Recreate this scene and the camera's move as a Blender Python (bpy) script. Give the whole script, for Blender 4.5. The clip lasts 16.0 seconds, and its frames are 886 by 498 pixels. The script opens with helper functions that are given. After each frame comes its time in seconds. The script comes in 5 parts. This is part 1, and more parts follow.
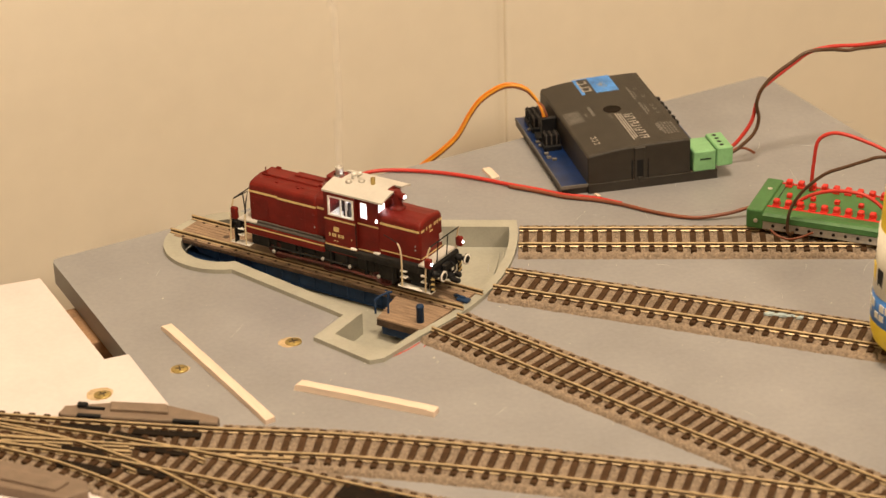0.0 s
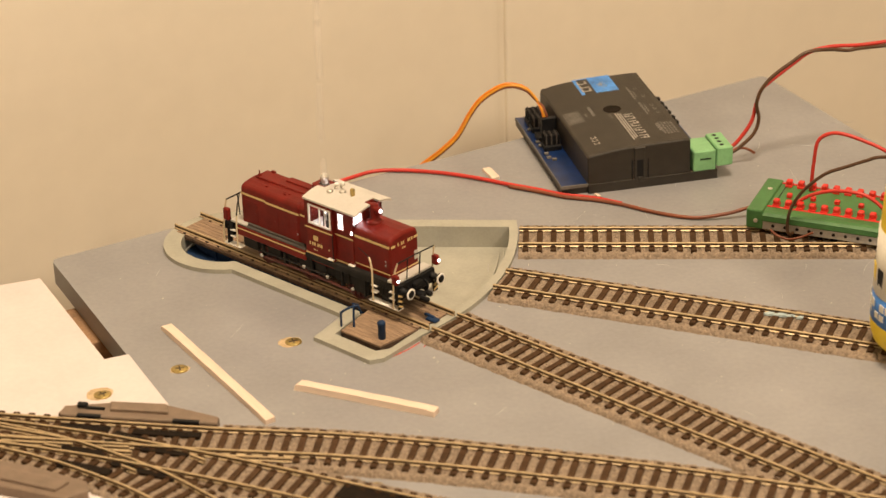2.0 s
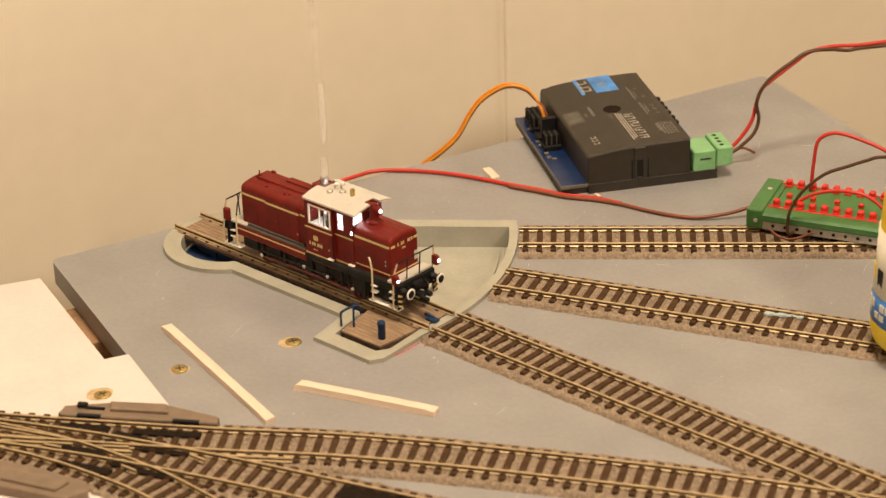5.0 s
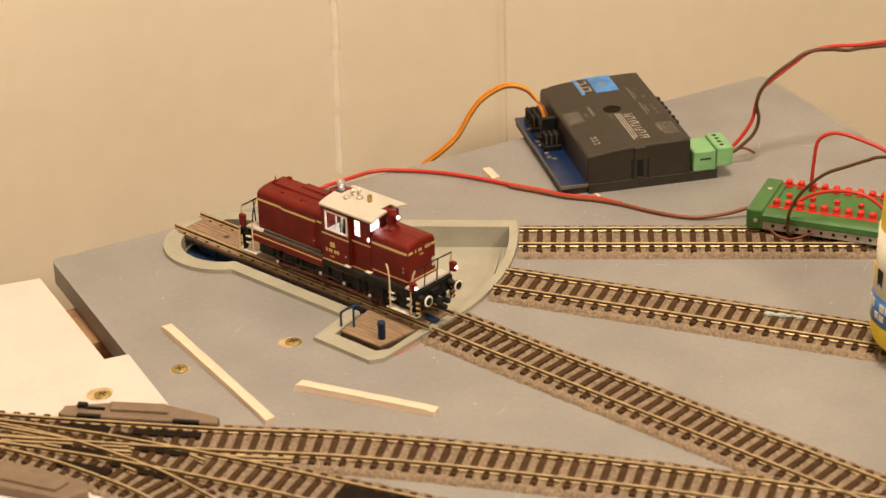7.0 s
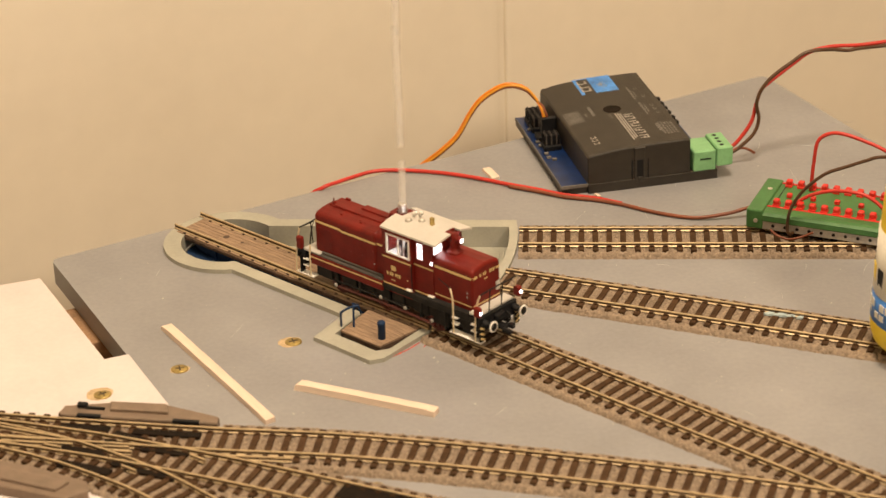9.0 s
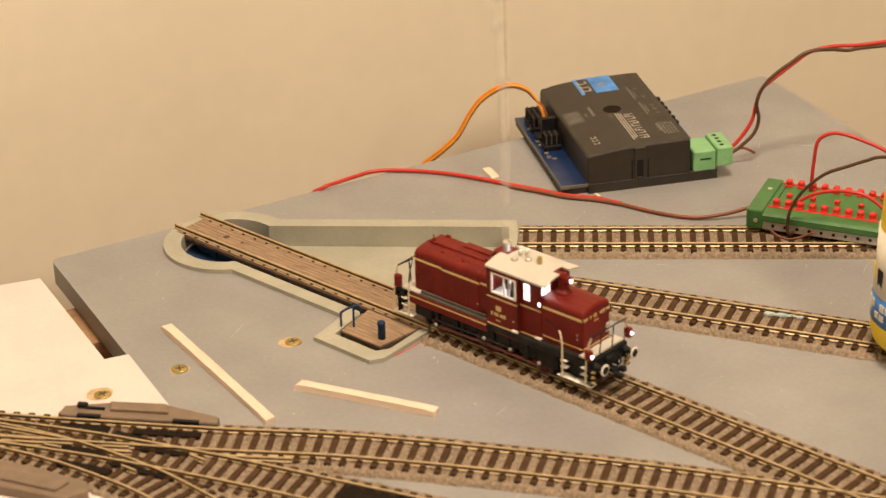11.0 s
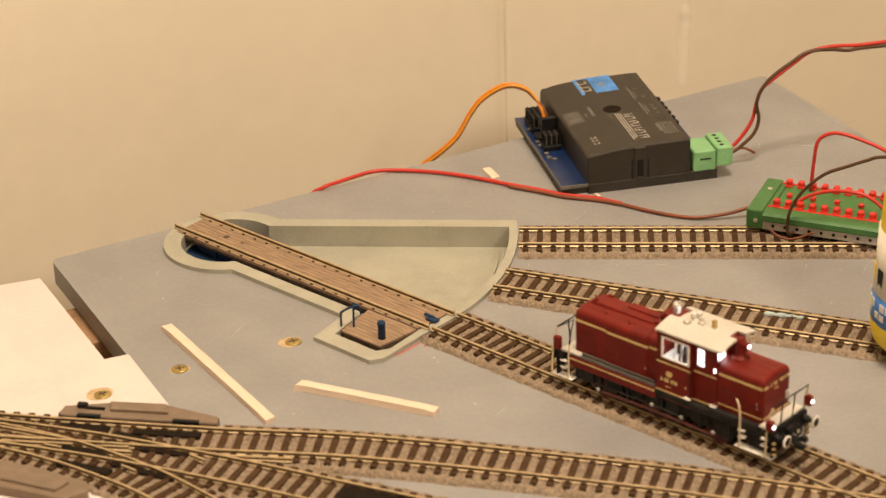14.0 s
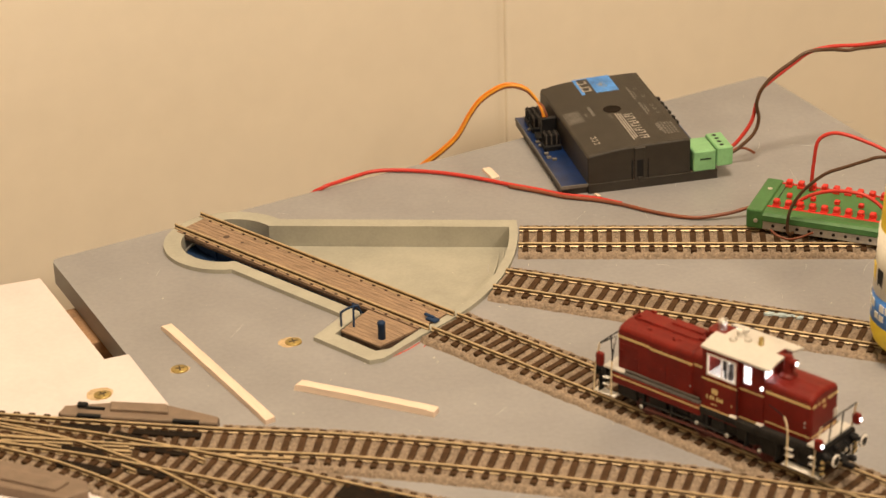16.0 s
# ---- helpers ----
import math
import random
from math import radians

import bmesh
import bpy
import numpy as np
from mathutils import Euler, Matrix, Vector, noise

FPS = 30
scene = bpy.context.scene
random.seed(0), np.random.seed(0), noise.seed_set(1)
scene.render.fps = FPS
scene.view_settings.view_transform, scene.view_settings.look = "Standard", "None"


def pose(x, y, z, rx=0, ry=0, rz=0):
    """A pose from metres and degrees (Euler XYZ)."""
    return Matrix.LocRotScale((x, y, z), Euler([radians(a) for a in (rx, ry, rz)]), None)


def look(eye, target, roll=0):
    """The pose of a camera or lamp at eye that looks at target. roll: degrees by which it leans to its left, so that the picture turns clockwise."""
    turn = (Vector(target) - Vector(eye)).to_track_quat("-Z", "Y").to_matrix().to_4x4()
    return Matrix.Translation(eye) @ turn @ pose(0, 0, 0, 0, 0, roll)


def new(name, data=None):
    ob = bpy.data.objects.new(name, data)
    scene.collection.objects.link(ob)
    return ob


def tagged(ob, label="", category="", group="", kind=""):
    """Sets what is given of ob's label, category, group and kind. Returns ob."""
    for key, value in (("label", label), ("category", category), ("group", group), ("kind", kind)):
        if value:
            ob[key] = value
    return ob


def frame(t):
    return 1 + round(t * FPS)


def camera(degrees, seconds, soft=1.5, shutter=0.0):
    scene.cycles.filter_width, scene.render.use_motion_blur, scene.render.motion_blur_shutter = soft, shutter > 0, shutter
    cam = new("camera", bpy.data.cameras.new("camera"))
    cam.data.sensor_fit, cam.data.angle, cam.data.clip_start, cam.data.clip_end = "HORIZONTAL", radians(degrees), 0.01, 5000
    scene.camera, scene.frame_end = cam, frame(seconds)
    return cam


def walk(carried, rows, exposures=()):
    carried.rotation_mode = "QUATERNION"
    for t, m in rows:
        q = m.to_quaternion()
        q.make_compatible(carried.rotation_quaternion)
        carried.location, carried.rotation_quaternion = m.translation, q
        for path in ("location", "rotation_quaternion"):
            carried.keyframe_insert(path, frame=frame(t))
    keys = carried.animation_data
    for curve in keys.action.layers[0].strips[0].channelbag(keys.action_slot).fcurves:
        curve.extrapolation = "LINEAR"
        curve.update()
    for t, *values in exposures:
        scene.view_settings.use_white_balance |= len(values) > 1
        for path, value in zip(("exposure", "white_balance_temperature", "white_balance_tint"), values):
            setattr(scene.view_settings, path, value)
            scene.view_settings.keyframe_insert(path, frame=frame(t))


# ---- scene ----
# ---- camera ----
cam = camera(20.628, 16.0, soft=1.4, shutter=0.6)
EYE = Vector((0.10747, -1.09009, 0.53159))
VIEW = look(EYE, EYE + Vector((0, math.cos(0.459668), -math.sin(0.459668))), -1.8403)
cam.data.dof.use_dof, cam.data.dof.focus_distance, cam.data.dof.aperture_fstop = True, 1.19, 15.0
walk(cam, [(0.0, VIEW), (16.0, VIEW)], exposures=[(0.0, 0.0), (16.0, 0.0)])

# ---- world and light ----
world = bpy.data.worlds.new("world")
scene.world = world
world.use_nodes = True
world.node_tree.nodes["Background"].inputs[0].default_value = (1.0, 0.80, 0.58, 1)
world.node_tree.nodes["Background"].inputs[1].default_value = 0.02


def area_lamp(name, eye, target, size, watts, colour):
    data = bpy.data.lights.new(name, "AREA")
    data.shape, data.size, data.energy, data.color = "DISK", size, watts, colour
    ob = new(name, data)
    ob.matrix_world = look(eye, target)
    return ob


WARM = (1.0, 0.775, 0.537)
area_lamp("ceiling_lamp_light", (0.25, -0.36, 1.55), (0.25, -0.24, 0), 0.35, 24.5, WARM)
# Added fill without a known source, brightening the wall and camera-facing sides.
area_lamp("desk_lamp_light", (1.05, -1.65, 1.30), (0.30, 0.12, 0.06), 0.40, 19.5, WARM)

# ---- materials ----


def mat(name, colour, rough=0.6, metal=0.0, vary=0.12, scale=120.0, fine=900.0, bump=0.15, depth=0.0002, tint=None,
        island=0.0, spec=0.5, stretch=(1, 1, 1)):
    """A node material: colour broken by noise at two scales, with fine relief."""
    m = bpy.data.materials.new(name)
    m.use_nodes = True
    nt = m.node_tree
    bs = nt.nodes["Principled BSDF"]
    bs.inputs["Roughness"].default_value = rough
    bs.inputs["Metallic"].default_value = metal
    bs.inputs["Specular IOR Level"].default_value = spec
    tc = nt.nodes.new("ShaderNodeTexCoord")
    mp = nt.nodes.new("ShaderNodeMapping")
    mp.inputs["Scale"].default_value = stretch
    nt.links.new(tc.outputs["Object"], mp.inputs[0])
    n1 = nt.nodes.new("ShaderNodeTexNoise")
    n1.inputs["Scale"].default_value, n1.inputs["Detail"].default_value = scale, 4
    n2 = nt.nodes.new("ShaderNodeTexNoise")
    n2.inputs["Scale"].default_value, n2.inputs["Detail"].default_value = fine, 3
    for n in (n1, n2):
        nt.links.new(mp.outputs[0], n.inputs["Vector"])
    add = nt.nodes.new("ShaderNodeMath")
    add.operation = "MULTIPLY_ADD"
    nt.links.new(n2.outputs["Fac"], add.inputs[0])
    add.inputs[1].default_value = 0.5
    nt.links.new(n1.outputs["Fac"], add.inputs[2])
    src = add.outputs[0]
    if island:
        geo = nt.nodes.new("ShaderNodeNewGeometry")
        oi = nt.nodes.new("ShaderNodeObjectInfo")
        s = nt.nodes.new("ShaderNodeMath")
        s.operation = "ADD"
        nt.links.new(geo.outputs["Random Per Island"], s.inputs[0])
        nt.links.new(oi.outputs["Random"], s.inputs[1])
        k = nt.nodes.new("ShaderNodeMath")
        k.operation = "MULTIPLY_ADD"
        nt.links.new(s.outputs[0], k.inputs[0])
        k.inputs[1].default_value = island
        nt.links.new(src, k.inputs[2])
        src = k.outputs[0]
    ramp = nt.nodes.new("ShaderNodeValToRGB")
    lo = [max(0, c * (1 - vary * 2.2)) for c in colour]
    hi = [min(1, c * (1 + vary * 2.2)) for c in (tint or colour)]
    ramp.color_ramp.elements[0].position, ramp.color_ramp.elements[0].color = 0.45, (*lo, 1)
    ramp.color_ramp.elements[1].position, ramp.color_ramp.elements[1].color = 1.05 + island, (*hi, 1)
    nt.links.new(src, ramp.inputs[0])
    nt.links.new(ramp.outputs[0], bs.inputs["Base Color"])
    if bump:
        b = nt.nodes.new("ShaderNodeBump")
        b.inputs["Strength"].default_value, b.inputs["Distance"].default_value = bump, depth
        nt.links.new(n2.outputs["Fac"], b.inputs["Height"])
        nt.links.new(b.outputs[0], bs.inputs["Normal"])
    return m


def glow(name, colour, strength):
    m = bpy.data.materials.new(name)
    m.use_nodes = True
    bs = m.node_tree.nodes["Principled BSDF"]
    bs.inputs["Base Color"].default_value = (*colour, 1)
    bs.inputs["Emission Color"].default_value = (*colour, 1)
    bs.inputs["Emission Strength"].default_value = strength
    return m


def glass_material(name):
    m = bpy.data.materials.new(name)
    m.use_nodes = True
    bs = m.node_tree.nodes["Principled BSDF"]
    bs.inputs["Roughness"].default_value = 0.03
    bs.inputs["Transmission Weight"].default_value = 1.0
    bs.inputs["IOR"].default_value = 1.2
    return m


def smoke_material(name, amount):
    m = bpy.data.materials.new(name)
    m.use_nodes = True
    nt = m.node_tree
    nt.nodes.clear()
    out = nt.nodes.new("ShaderNodeOutputMaterial")
    mix = nt.nodes.new("ShaderNodeMixShader")
    tr = nt.nodes.new("ShaderNodeBsdfTransparent")
    di = nt.nodes.new("ShaderNodeBsdfTranslucent")
    di.inputs[0].default_value = (0.95, 0.95, 0.95, 1)
    d2 = nt.nodes.new("ShaderNodeBsdfDiffuse")
    d2.inputs[0].default_value = (0.95, 0.95, 0.95, 1)
    both = nt.nodes.new("ShaderNodeMixShader")
    nt.links.new(di.outputs[0], both.inputs[1])
    nt.links.new(d2.outputs[0], both.inputs[2])
    tc = nt.nodes.new("ShaderNodeTexCoord")
    n1 = nt.nodes.new("ShaderNodeTexNoise")
    n1.inputs["Scale"].default_value = 28
    nt.links.new(tc.outputs["Object"], n1.inputs["Vector"])
    k = nt.nodes.new("ShaderNodeMath")
    k.operation = "MULTIPLY"
    nt.links.new(n1.outputs["Fac"], k.inputs[0])
    k.inputs[1].default_value = 2 * amount
    nt.links.new(k.outputs[0], mix.inputs[0])
    nt.links.new(tr.outputs[0], mix.inputs[1])
    nt.links.new(both.outputs[0], mix.inputs[2])
    nt.links.new(mix.outputs[0], out.inputs[0])
    return m


M_WALL = mat("wall_paint", (0.785, 0.735, 0.635), 0.85, vary=0.02, scale=4, fine=60, bump=0.05, depth=0.001)
M_CEIL = mat("ceiling_paint", (0.75, 0.72, 0.68), 0.9, vary=0.03, scale=4, fine=90)
M_FLOOR = mat("floor_boards", (0.25, 0.17, 0.10), 0.6, vary=0.2, scale=6, fine=60)
M_GREY = mat("grey_board_paint", (0.266, 0.266, 0.277), 0.42, vary=0.06, scale=22, fine=420, bump=0.12, depth=0.0003)
M_WHITE = mat("white_board_paint", (0.66, 0.605, 0.605), 0.5, vary=0.03, scale=25, fine=400, bump=0.1, depth=0.0003)
M_MDF = mat("raw_fibreboard", (0.30, 0.18, 0.10), 0.9, vary=0.2, scale=90, fine=900, bump=0.3)
M_PIT = mat("pit_grey_green_plastic", (0.36, 0.355, 0.30), 0.5, vary=0.06, scale=60, fine=700, bump=0.05)
M_DECK = mat("deck_planking", (0.262, 0.180, 0.118), 0.7, vary=0.2, scale=420, fine=1500, bump=0.3, stretch=(0.25, 2.2, 1))
M_EDGE = mat("deck_edge", (0.07, 0.042, 0.028), 0.7, vary=0.3, scale=300, fine=1500, bump=0.3)
M_BLUE = mat("bridge_blue_paint", (0.013, 0.036, 0.095), 0.6, vary=0.15, scale=150, bump=0.08, spec=0.25)
M_RAIL = mat("nickel_brass_rail", (0.49, 0.385, 0.235), 0.52, metal=0.55, vary=0.10, scale=200, fine=1500, bump=0.1)
M_WEB = mat("rail_browned_side", (0.085, 0.050, 0.028), 0.6, metal=0.2, vary=0.25, scale=300, fine=1500)
M_SLEEPER = mat("sleeper_dark_plastic", (0.046, 0.0245, 0.0115), 0.75, vary=0.25, scale=400, fine=2500, bump=0.3, island=0.15, spec=0.15)
M_BALLAST = mat("ballast_plastic", (0.262, 0.205, 0.152), 0.85, vary=0.07, scale=500, fine=2600, bump=0.3, depth=0.0002, spec=0.2)
pebbles = M_BALLAST.node_tree.nodes.new("ShaderNodeTexVoronoi")
pebbles.inputs["Scale"].default_value = 850
shade = M_BALLAST.node_tree.nodes.new("ShaderNodeMix")
shade.data_type, shade.blend_type = "RGBA", "MULTIPLY"
shade.inputs["Factor"].default_value = 0.45
grey = M_BALLAST.node_tree.nodes.new("ShaderNodeRGBToBW")
spread = M_BALLAST.node_tree.nodes.new("ShaderNodeMapRange")
spread.inputs["To Min"].default_value, spread.inputs["To Max"].default_value = 0.35, 1.75
coord = M_BALLAST.node_tree.nodes.new("ShaderNodeTexCoord")
link = M_BALLAST.node_tree.links.new
link(coord.outputs["Object"], pebbles.inputs["Vector"])
link(pebbles.outputs["Color"], grey.inputs[0])
link(grey.outputs[0], spread.inputs["Value"])
link(M_BALLAST.node_tree.nodes["Principled BSDF"].inputs["Base Color"].links[0].from_socket, shade.inputs[6])
link(spread.outputs["Result"], shade.inputs[7])
link(shade.outputs[2], M_BALLAST.node_tree.nodes["Principled BSDF"].inputs["Base Color"])
stones = M_BALLAST.node_tree.nodes.new("ShaderNodeBump")
stones.invert = True
stones.inputs["Strength"].default_value, stones.inputs["Distance"].default_value = 0.8, 0.0006
link(pebbles.outputs["Distance"], stones.inputs["Height"])
link(M_BALLAST.node_tree.nodes["Principled BSDF"].inputs["Normal"].links[0].from_socket, stones.inputs["Normal"])
link(stones.outputs[0], M_BALLAST.node_tree.nodes["Principled BSDF"].inputs["Normal"])
M_RED = mat("oxide_red_paint", (0.140, 0.0105, 0.0065), 0.45, vary=0.12, scale=120, fine=900, bump=0.10, spec=0.2)
M_ROOF = mat("light_grey_roof_paint", (0.53, 0.51, 0.475), 0.5, vary=0.04, scale=80, fine=900, bump=0.03)
M_CREAM = mat("cream_line_paint", (0.66, 0.50, 0.22), 0.5, vary=0.05, scale=200)
M_BLACK = mat("black_plastic", (0.007, 0.007, 0.008), 0.55, vary=0.2, scale=200, spec=0.25)
M_FRAME = mat("dark_grey_underframe", (0.020, 0.019, 0.018), 0.65, vary=0.2, scale=200, spec=0.15)
M_WALK = mat("walkway_dark_grey", (0.070, 0.062, 0.056), 0.75, spec=0.2, vary=0.15, scale=300, fine=2500, bump=0.3)
M_WHITEP = mat("white_plastic", (0.80, 0.78, 0.74), 0.45, vary=0.03, scale=200)
M_PIN = mat("dull_grey_pin", (0.33, 0.32, 0.30), 0.5, vary=0.1, scale=300)
M_SLOT = mat("screw_slot", (0.045, 0.032, 0.015), 0.6, vary=0.1, scale=300)
M_METAL = mat("bright_metal", (0.58, 0.56, 0.52), 0.48, metal=0.8, vary=0.05, scale=200)
M_BRASSW = mat("cream_handrail", (0.66, 0.56, 0.38), 0.45, vary=0.05, scale=200)
M_WHEEL = mat("wheel_red", (0.07, 0.010, 0.008), 0.45, vary=0.1, scale=200)
M_BOX = mat("anthracite_case", (0.024, 0.0195, 0.0145), 0.46, vary=0.12, scale=150, fine=2600, bump=0.25)
M_PCB = mat("blue_circuit_board", (0.006, 0.022, 0.088), 0.28, vary=0.2, scale=150)
M_LABEL = mat("blue_label", (0.03, 0.17, 0.55), 0.4, vary=0.2, scale=60, tint=(0.06, 0.26, 0.7))
M_INK2 = mat("pale_print", (0.30, 0.28, 0.255), 0.6, vary=0.15, scale=300)
M_INK = mat("grey_print", (0.13, 0.122, 0.112), 0.6, vary=0.1, scale=200)
M_GREEN = mat("green_terminal", (0.20, 0.44, 0.21), 0.4, vary=0.08, scale=120)
M_DGREEN = mat("green_panel_plastic", (0.052, 0.165, 0.048), 0.4, vary=0.1, scale=80)
M_BUTTON = mat("red_button_plastic", (0.62, 0.022, 0.014), 0.35, vary=0.06, scale=200)
M_TIN = mat("grey_tin_strip", (0.42, 0.40, 0.37), 0.45, metal=0.3, vary=0.15, scale=120)
M_WIRE_R = mat("red_wire_sheath", (0.50, 0.034, 0.024), 0.4, vary=0.05, scale=100)
M_WIRE_O = mat("orange_wire_sheath", (0.72, 0.22, 0.012), 0.4, vary=0.05, scale=100)
M_WIRE_Y = mat("amber_wire_sheath", (0.75, 0.34, 0.03), 0.4, vary=0.05, scale=100)
M_WIRE_B = mat("brown_wire_sheath", (0.19, 0.055, 0.024), 0.45, vary=0.1, scale=100)
M_WIRE_K = mat("dark_wire_sheath", (0.075, 0.035, 0.015), 0.4, vary=0.1, scale=100)
M_WOOD = mat("pale_strip_wood", (0.74, 0.605, 0.50), 0.6, vary=0.08, scale=60, fine=700, bump=0.2, stretch=(0.1, 1, 1))
M_BRASS = mat("brass_screw", (0.42, 0.32, 0.12), 0.35, metal=0.8, vary=0.15, scale=300)
M_RAWHOLE = mat("bare_wood_ring", (0.50, 0.37, 0.215), 0.8, vary=0.15, scale=300, bump=0.3)
M_MOTOR = mat("taupe_motor_case", (0.185, 0.135, 0.098), 0.55, vary=0.08, scale=150)
M_YELLOW = mat("yellow_bottle_plastic", (0.80, 0.60, 0.02), 0.35, vary=0.03, scale=60)
M_LBLUE = mat("bottle_blue_band", (0.03, 0.16, 0.5), 0.4, vary=0.1, scale=200)
M_LPALE = mat("bottle_pale_label", (0.72, 0.70, 0.62), 0.4, vary=0.05, scale=200)
M_SCUFF = mat("paint_scuff", (0.40, 0.40, 0.41), 0.7, vary=0.2, scale=200)
# Dark plates of the turnout, and the shade disc on the module's lid.
M_SLIDE = mat("slide_plate_dark", (0.014, 0.010, 0.007), 0.8, vary=0.2, scale=300, spec=0.08)
M_PENCIL = mat("red_pencil_mark", (0.45, 0.06, 0.04), 0.8, vary=0.3, scale=500)
M_GLASS = glass_material("window_glass")
M_GLOW = glow("cab_lamp_glow", (0.97, 0.97, 1.0), 12.0)
# Glow of the lamp lenses, shared by the light leak at the cab corner.
M_HEAD_LEAK = glow("headlight_glow", (1.0, 0.97, 1.0), 5.0)

# ---- mesh helpers (all sizes in millimetres) ----
MM = 0.001


def part(name, bm, material, parent=None, label="", smooth=False):
    """Link a bmesh as one mesh object, under a thing or a part."""
    me = bpy.data.meshes.new(name)
    bmesh.ops.scale(bm, vec=(MM, MM, MM), verts=bm.verts)
    bmesh.ops.recalc_face_normals(bm, faces=bm.faces)
    bm.to_mesh(me)
    bm.free()
    if smooth:
        me.polygons.foreach_set("use_smooth", [True] * len(me.polygons))
    for m in (material if isinstance(material, (list, tuple)) else [material]):
        me.materials.append(m)
    ob = new(name, me)
    if parent:
        ob.parent = parent
    if label:
        tagged(ob, label)
    return ob


def again(ob, parent, m):
    """One more object on the same mesh, at the pose m (metres)."""
    o = new(ob.name.split(".")[0], ob.data)
    o.parent = parent
    o.matrix_basis = m
    return o


def thing(name, label, category, group="", kind="", m=None):
    ob = new(name)
    ob.empty_display_size = 0.01
    if m is not None:
        ob.matrix_world = m
    return tagged(ob, label, category, group, kind)


def box(bm, x0, x1, y0, y1, z0, z1, bevel=0.0, seg=1, m=None):
    """A box with bevelled edges added to bm."""
    b = bmesh.new()
    bmesh.ops.create_cube(b, size=1)
    bmesh.ops.scale(b, vec=(x1 - x0, y1 - y0, z1 - z0), verts=b.verts)
    bmesh.ops.translate(b, vec=((x0 + x1) / 2, (y0 + y1) / 2, (z0 + z1) / 2), verts=b.verts)
    if bevel:
        bmesh.ops.bevel(b, geom=list(b.edges), offset=bevel, segments=seg, profile=0.5, affect="EDGES")
    join(bm, b, m)
    return bm


def join(bm, b, m=None):
    if m is not None:
        bmesh.ops.transform(b, matrix=m, verts=b.verts)
    me = bpy.data.meshes.new("tmp")
    b.to_mesh(me)
    b.free()
    bm.from_mesh(me)
    bpy.data.meshes.remove(me)


def tube(bm, pts, r, sides=8, cap=True):
    """A round bar through the points."""
    pts = [Vector(p) for p in pts]
    rings = []
    side = None
    for i, p in enumerate(pts):
        d = (pts[min(i + 1, len(pts) - 1)] - pts[max(i - 1, 0)]).normalized()
        if side is None:
            side = d.orthogonal().normalized()
        side = (side - d * side.dot(d)).normalized()
        up = d.cross(side)
        rr = r[i] if isinstance(r, (list, tuple)) else r
        rings.append([bm.verts.new(p + (side * math.cos(a) + up * math.sin(a)) * rr)
                      for a in (2 * math.pi * k / sides for k in range(sides))])
    for a, b in zip(rings, rings[1:]):
        for k in range(sides):
            bm.faces.new((a[k], a[(k + 1) % sides], b[(k + 1) % sides], b[k]))
    if cap:
        bm.faces.new(rings[0][::-1])
        bm.faces.new(rings[-1])
    return bm


def spline(pts, n=8):
    """Catmull-Rom through the points."""
    p = [Vector(v) for v in pts]
    p = [p[0] * 2 - p[1]] + p + [p[-1] * 2 - p[-2]]
    out = []
    for a, b, c, d in zip(p, p[1:], p[2:], p[3:]):
        for k in range(n):
            t = k / n
            out.append(0.5 * (2 * b + (c - a) * t + (2 * a - 5 * b + 4 * c - d) * t * t + (3 * b - a - 3 * c + d) * t ** 3))
    return out + [p[-2]]


def lathe(bm, profile, sides=24, m=None):
    """Turn (radius, height) pairs about z."""
    b = bmesh.new()
    rings = [[b.verts.new((max(r, 1e-4) * math.cos(2 * math.pi * k / sides), max(r, 1e-4) * math.sin(2 * math.pi * k / sides), z))
              for k in range(sides)] for r, z in profile]
    for a, c in zip(rings, rings[1:]):
        for k in range(sides):
            b.faces.new((a[k], a[(k + 1) % sides], c[(k + 1) % sides], c[k]))
    b.faces.new(rings[0][::-1])
    b.faces.new(rings[-1])
    join(bm, b, m)
    return bm


def prism(bm, outline, z0, z1, bevel=0.0, m=None):
    """An upright slab over a plan outline."""
    b = bmesh.new()
    lo = [b.verts.new((x, y, z0)) for x, y in outline]
    hi = [b.verts.new((x, y, z1)) for x, y in outline]
    b.faces.new(lo[::-1])
    top = b.faces.new(hi)
    n = len(lo)
    for i in range(n):
        b.faces.new((lo[i], lo[(i + 1) % n], hi[(i + 1) % n], hi[i]))
    if bevel:
        bmesh.ops.bevel(b, geom=list(top.edges), offset=bevel, segments=2, profile=0.5, affect="EDGES")
    join(bm, b, m)
    return bm


def loft(bm, sections, m=None):
    """Skin between closed sections of equal vertex count."""
    b = bmesh.new()
    rows = [[b.verts.new(p) for p in s] for s in sections]
    n = len(rows[0])
    for a, c in zip(rows, rows[1:]):
        for k in range(n):
            b.faces.new((a[k], a[(k + 1) % n], c[(k + 1) % n], c[k]))
    b.faces.new(rows[0][::-1])
    b.faces.new(rows[-1])
    join(bm, b, m)
    return bm


def rz(x, y, z, deg):
    return pose(x * MM, y * MM, z * MM, 0, 0, deg)

# ---- room ----
BACK = 28.7            # heading of the board's rear edge
E1 = Vector((math.cos(radians(BACK)), math.sin(radians(BACK)), 0))
E2 = Vector((-E1.y, E1.x, 0))
WALL_GAP = 120.0       # rear edge of the board to the wall
REAR = Vector((-85.9, -14.2, 0))


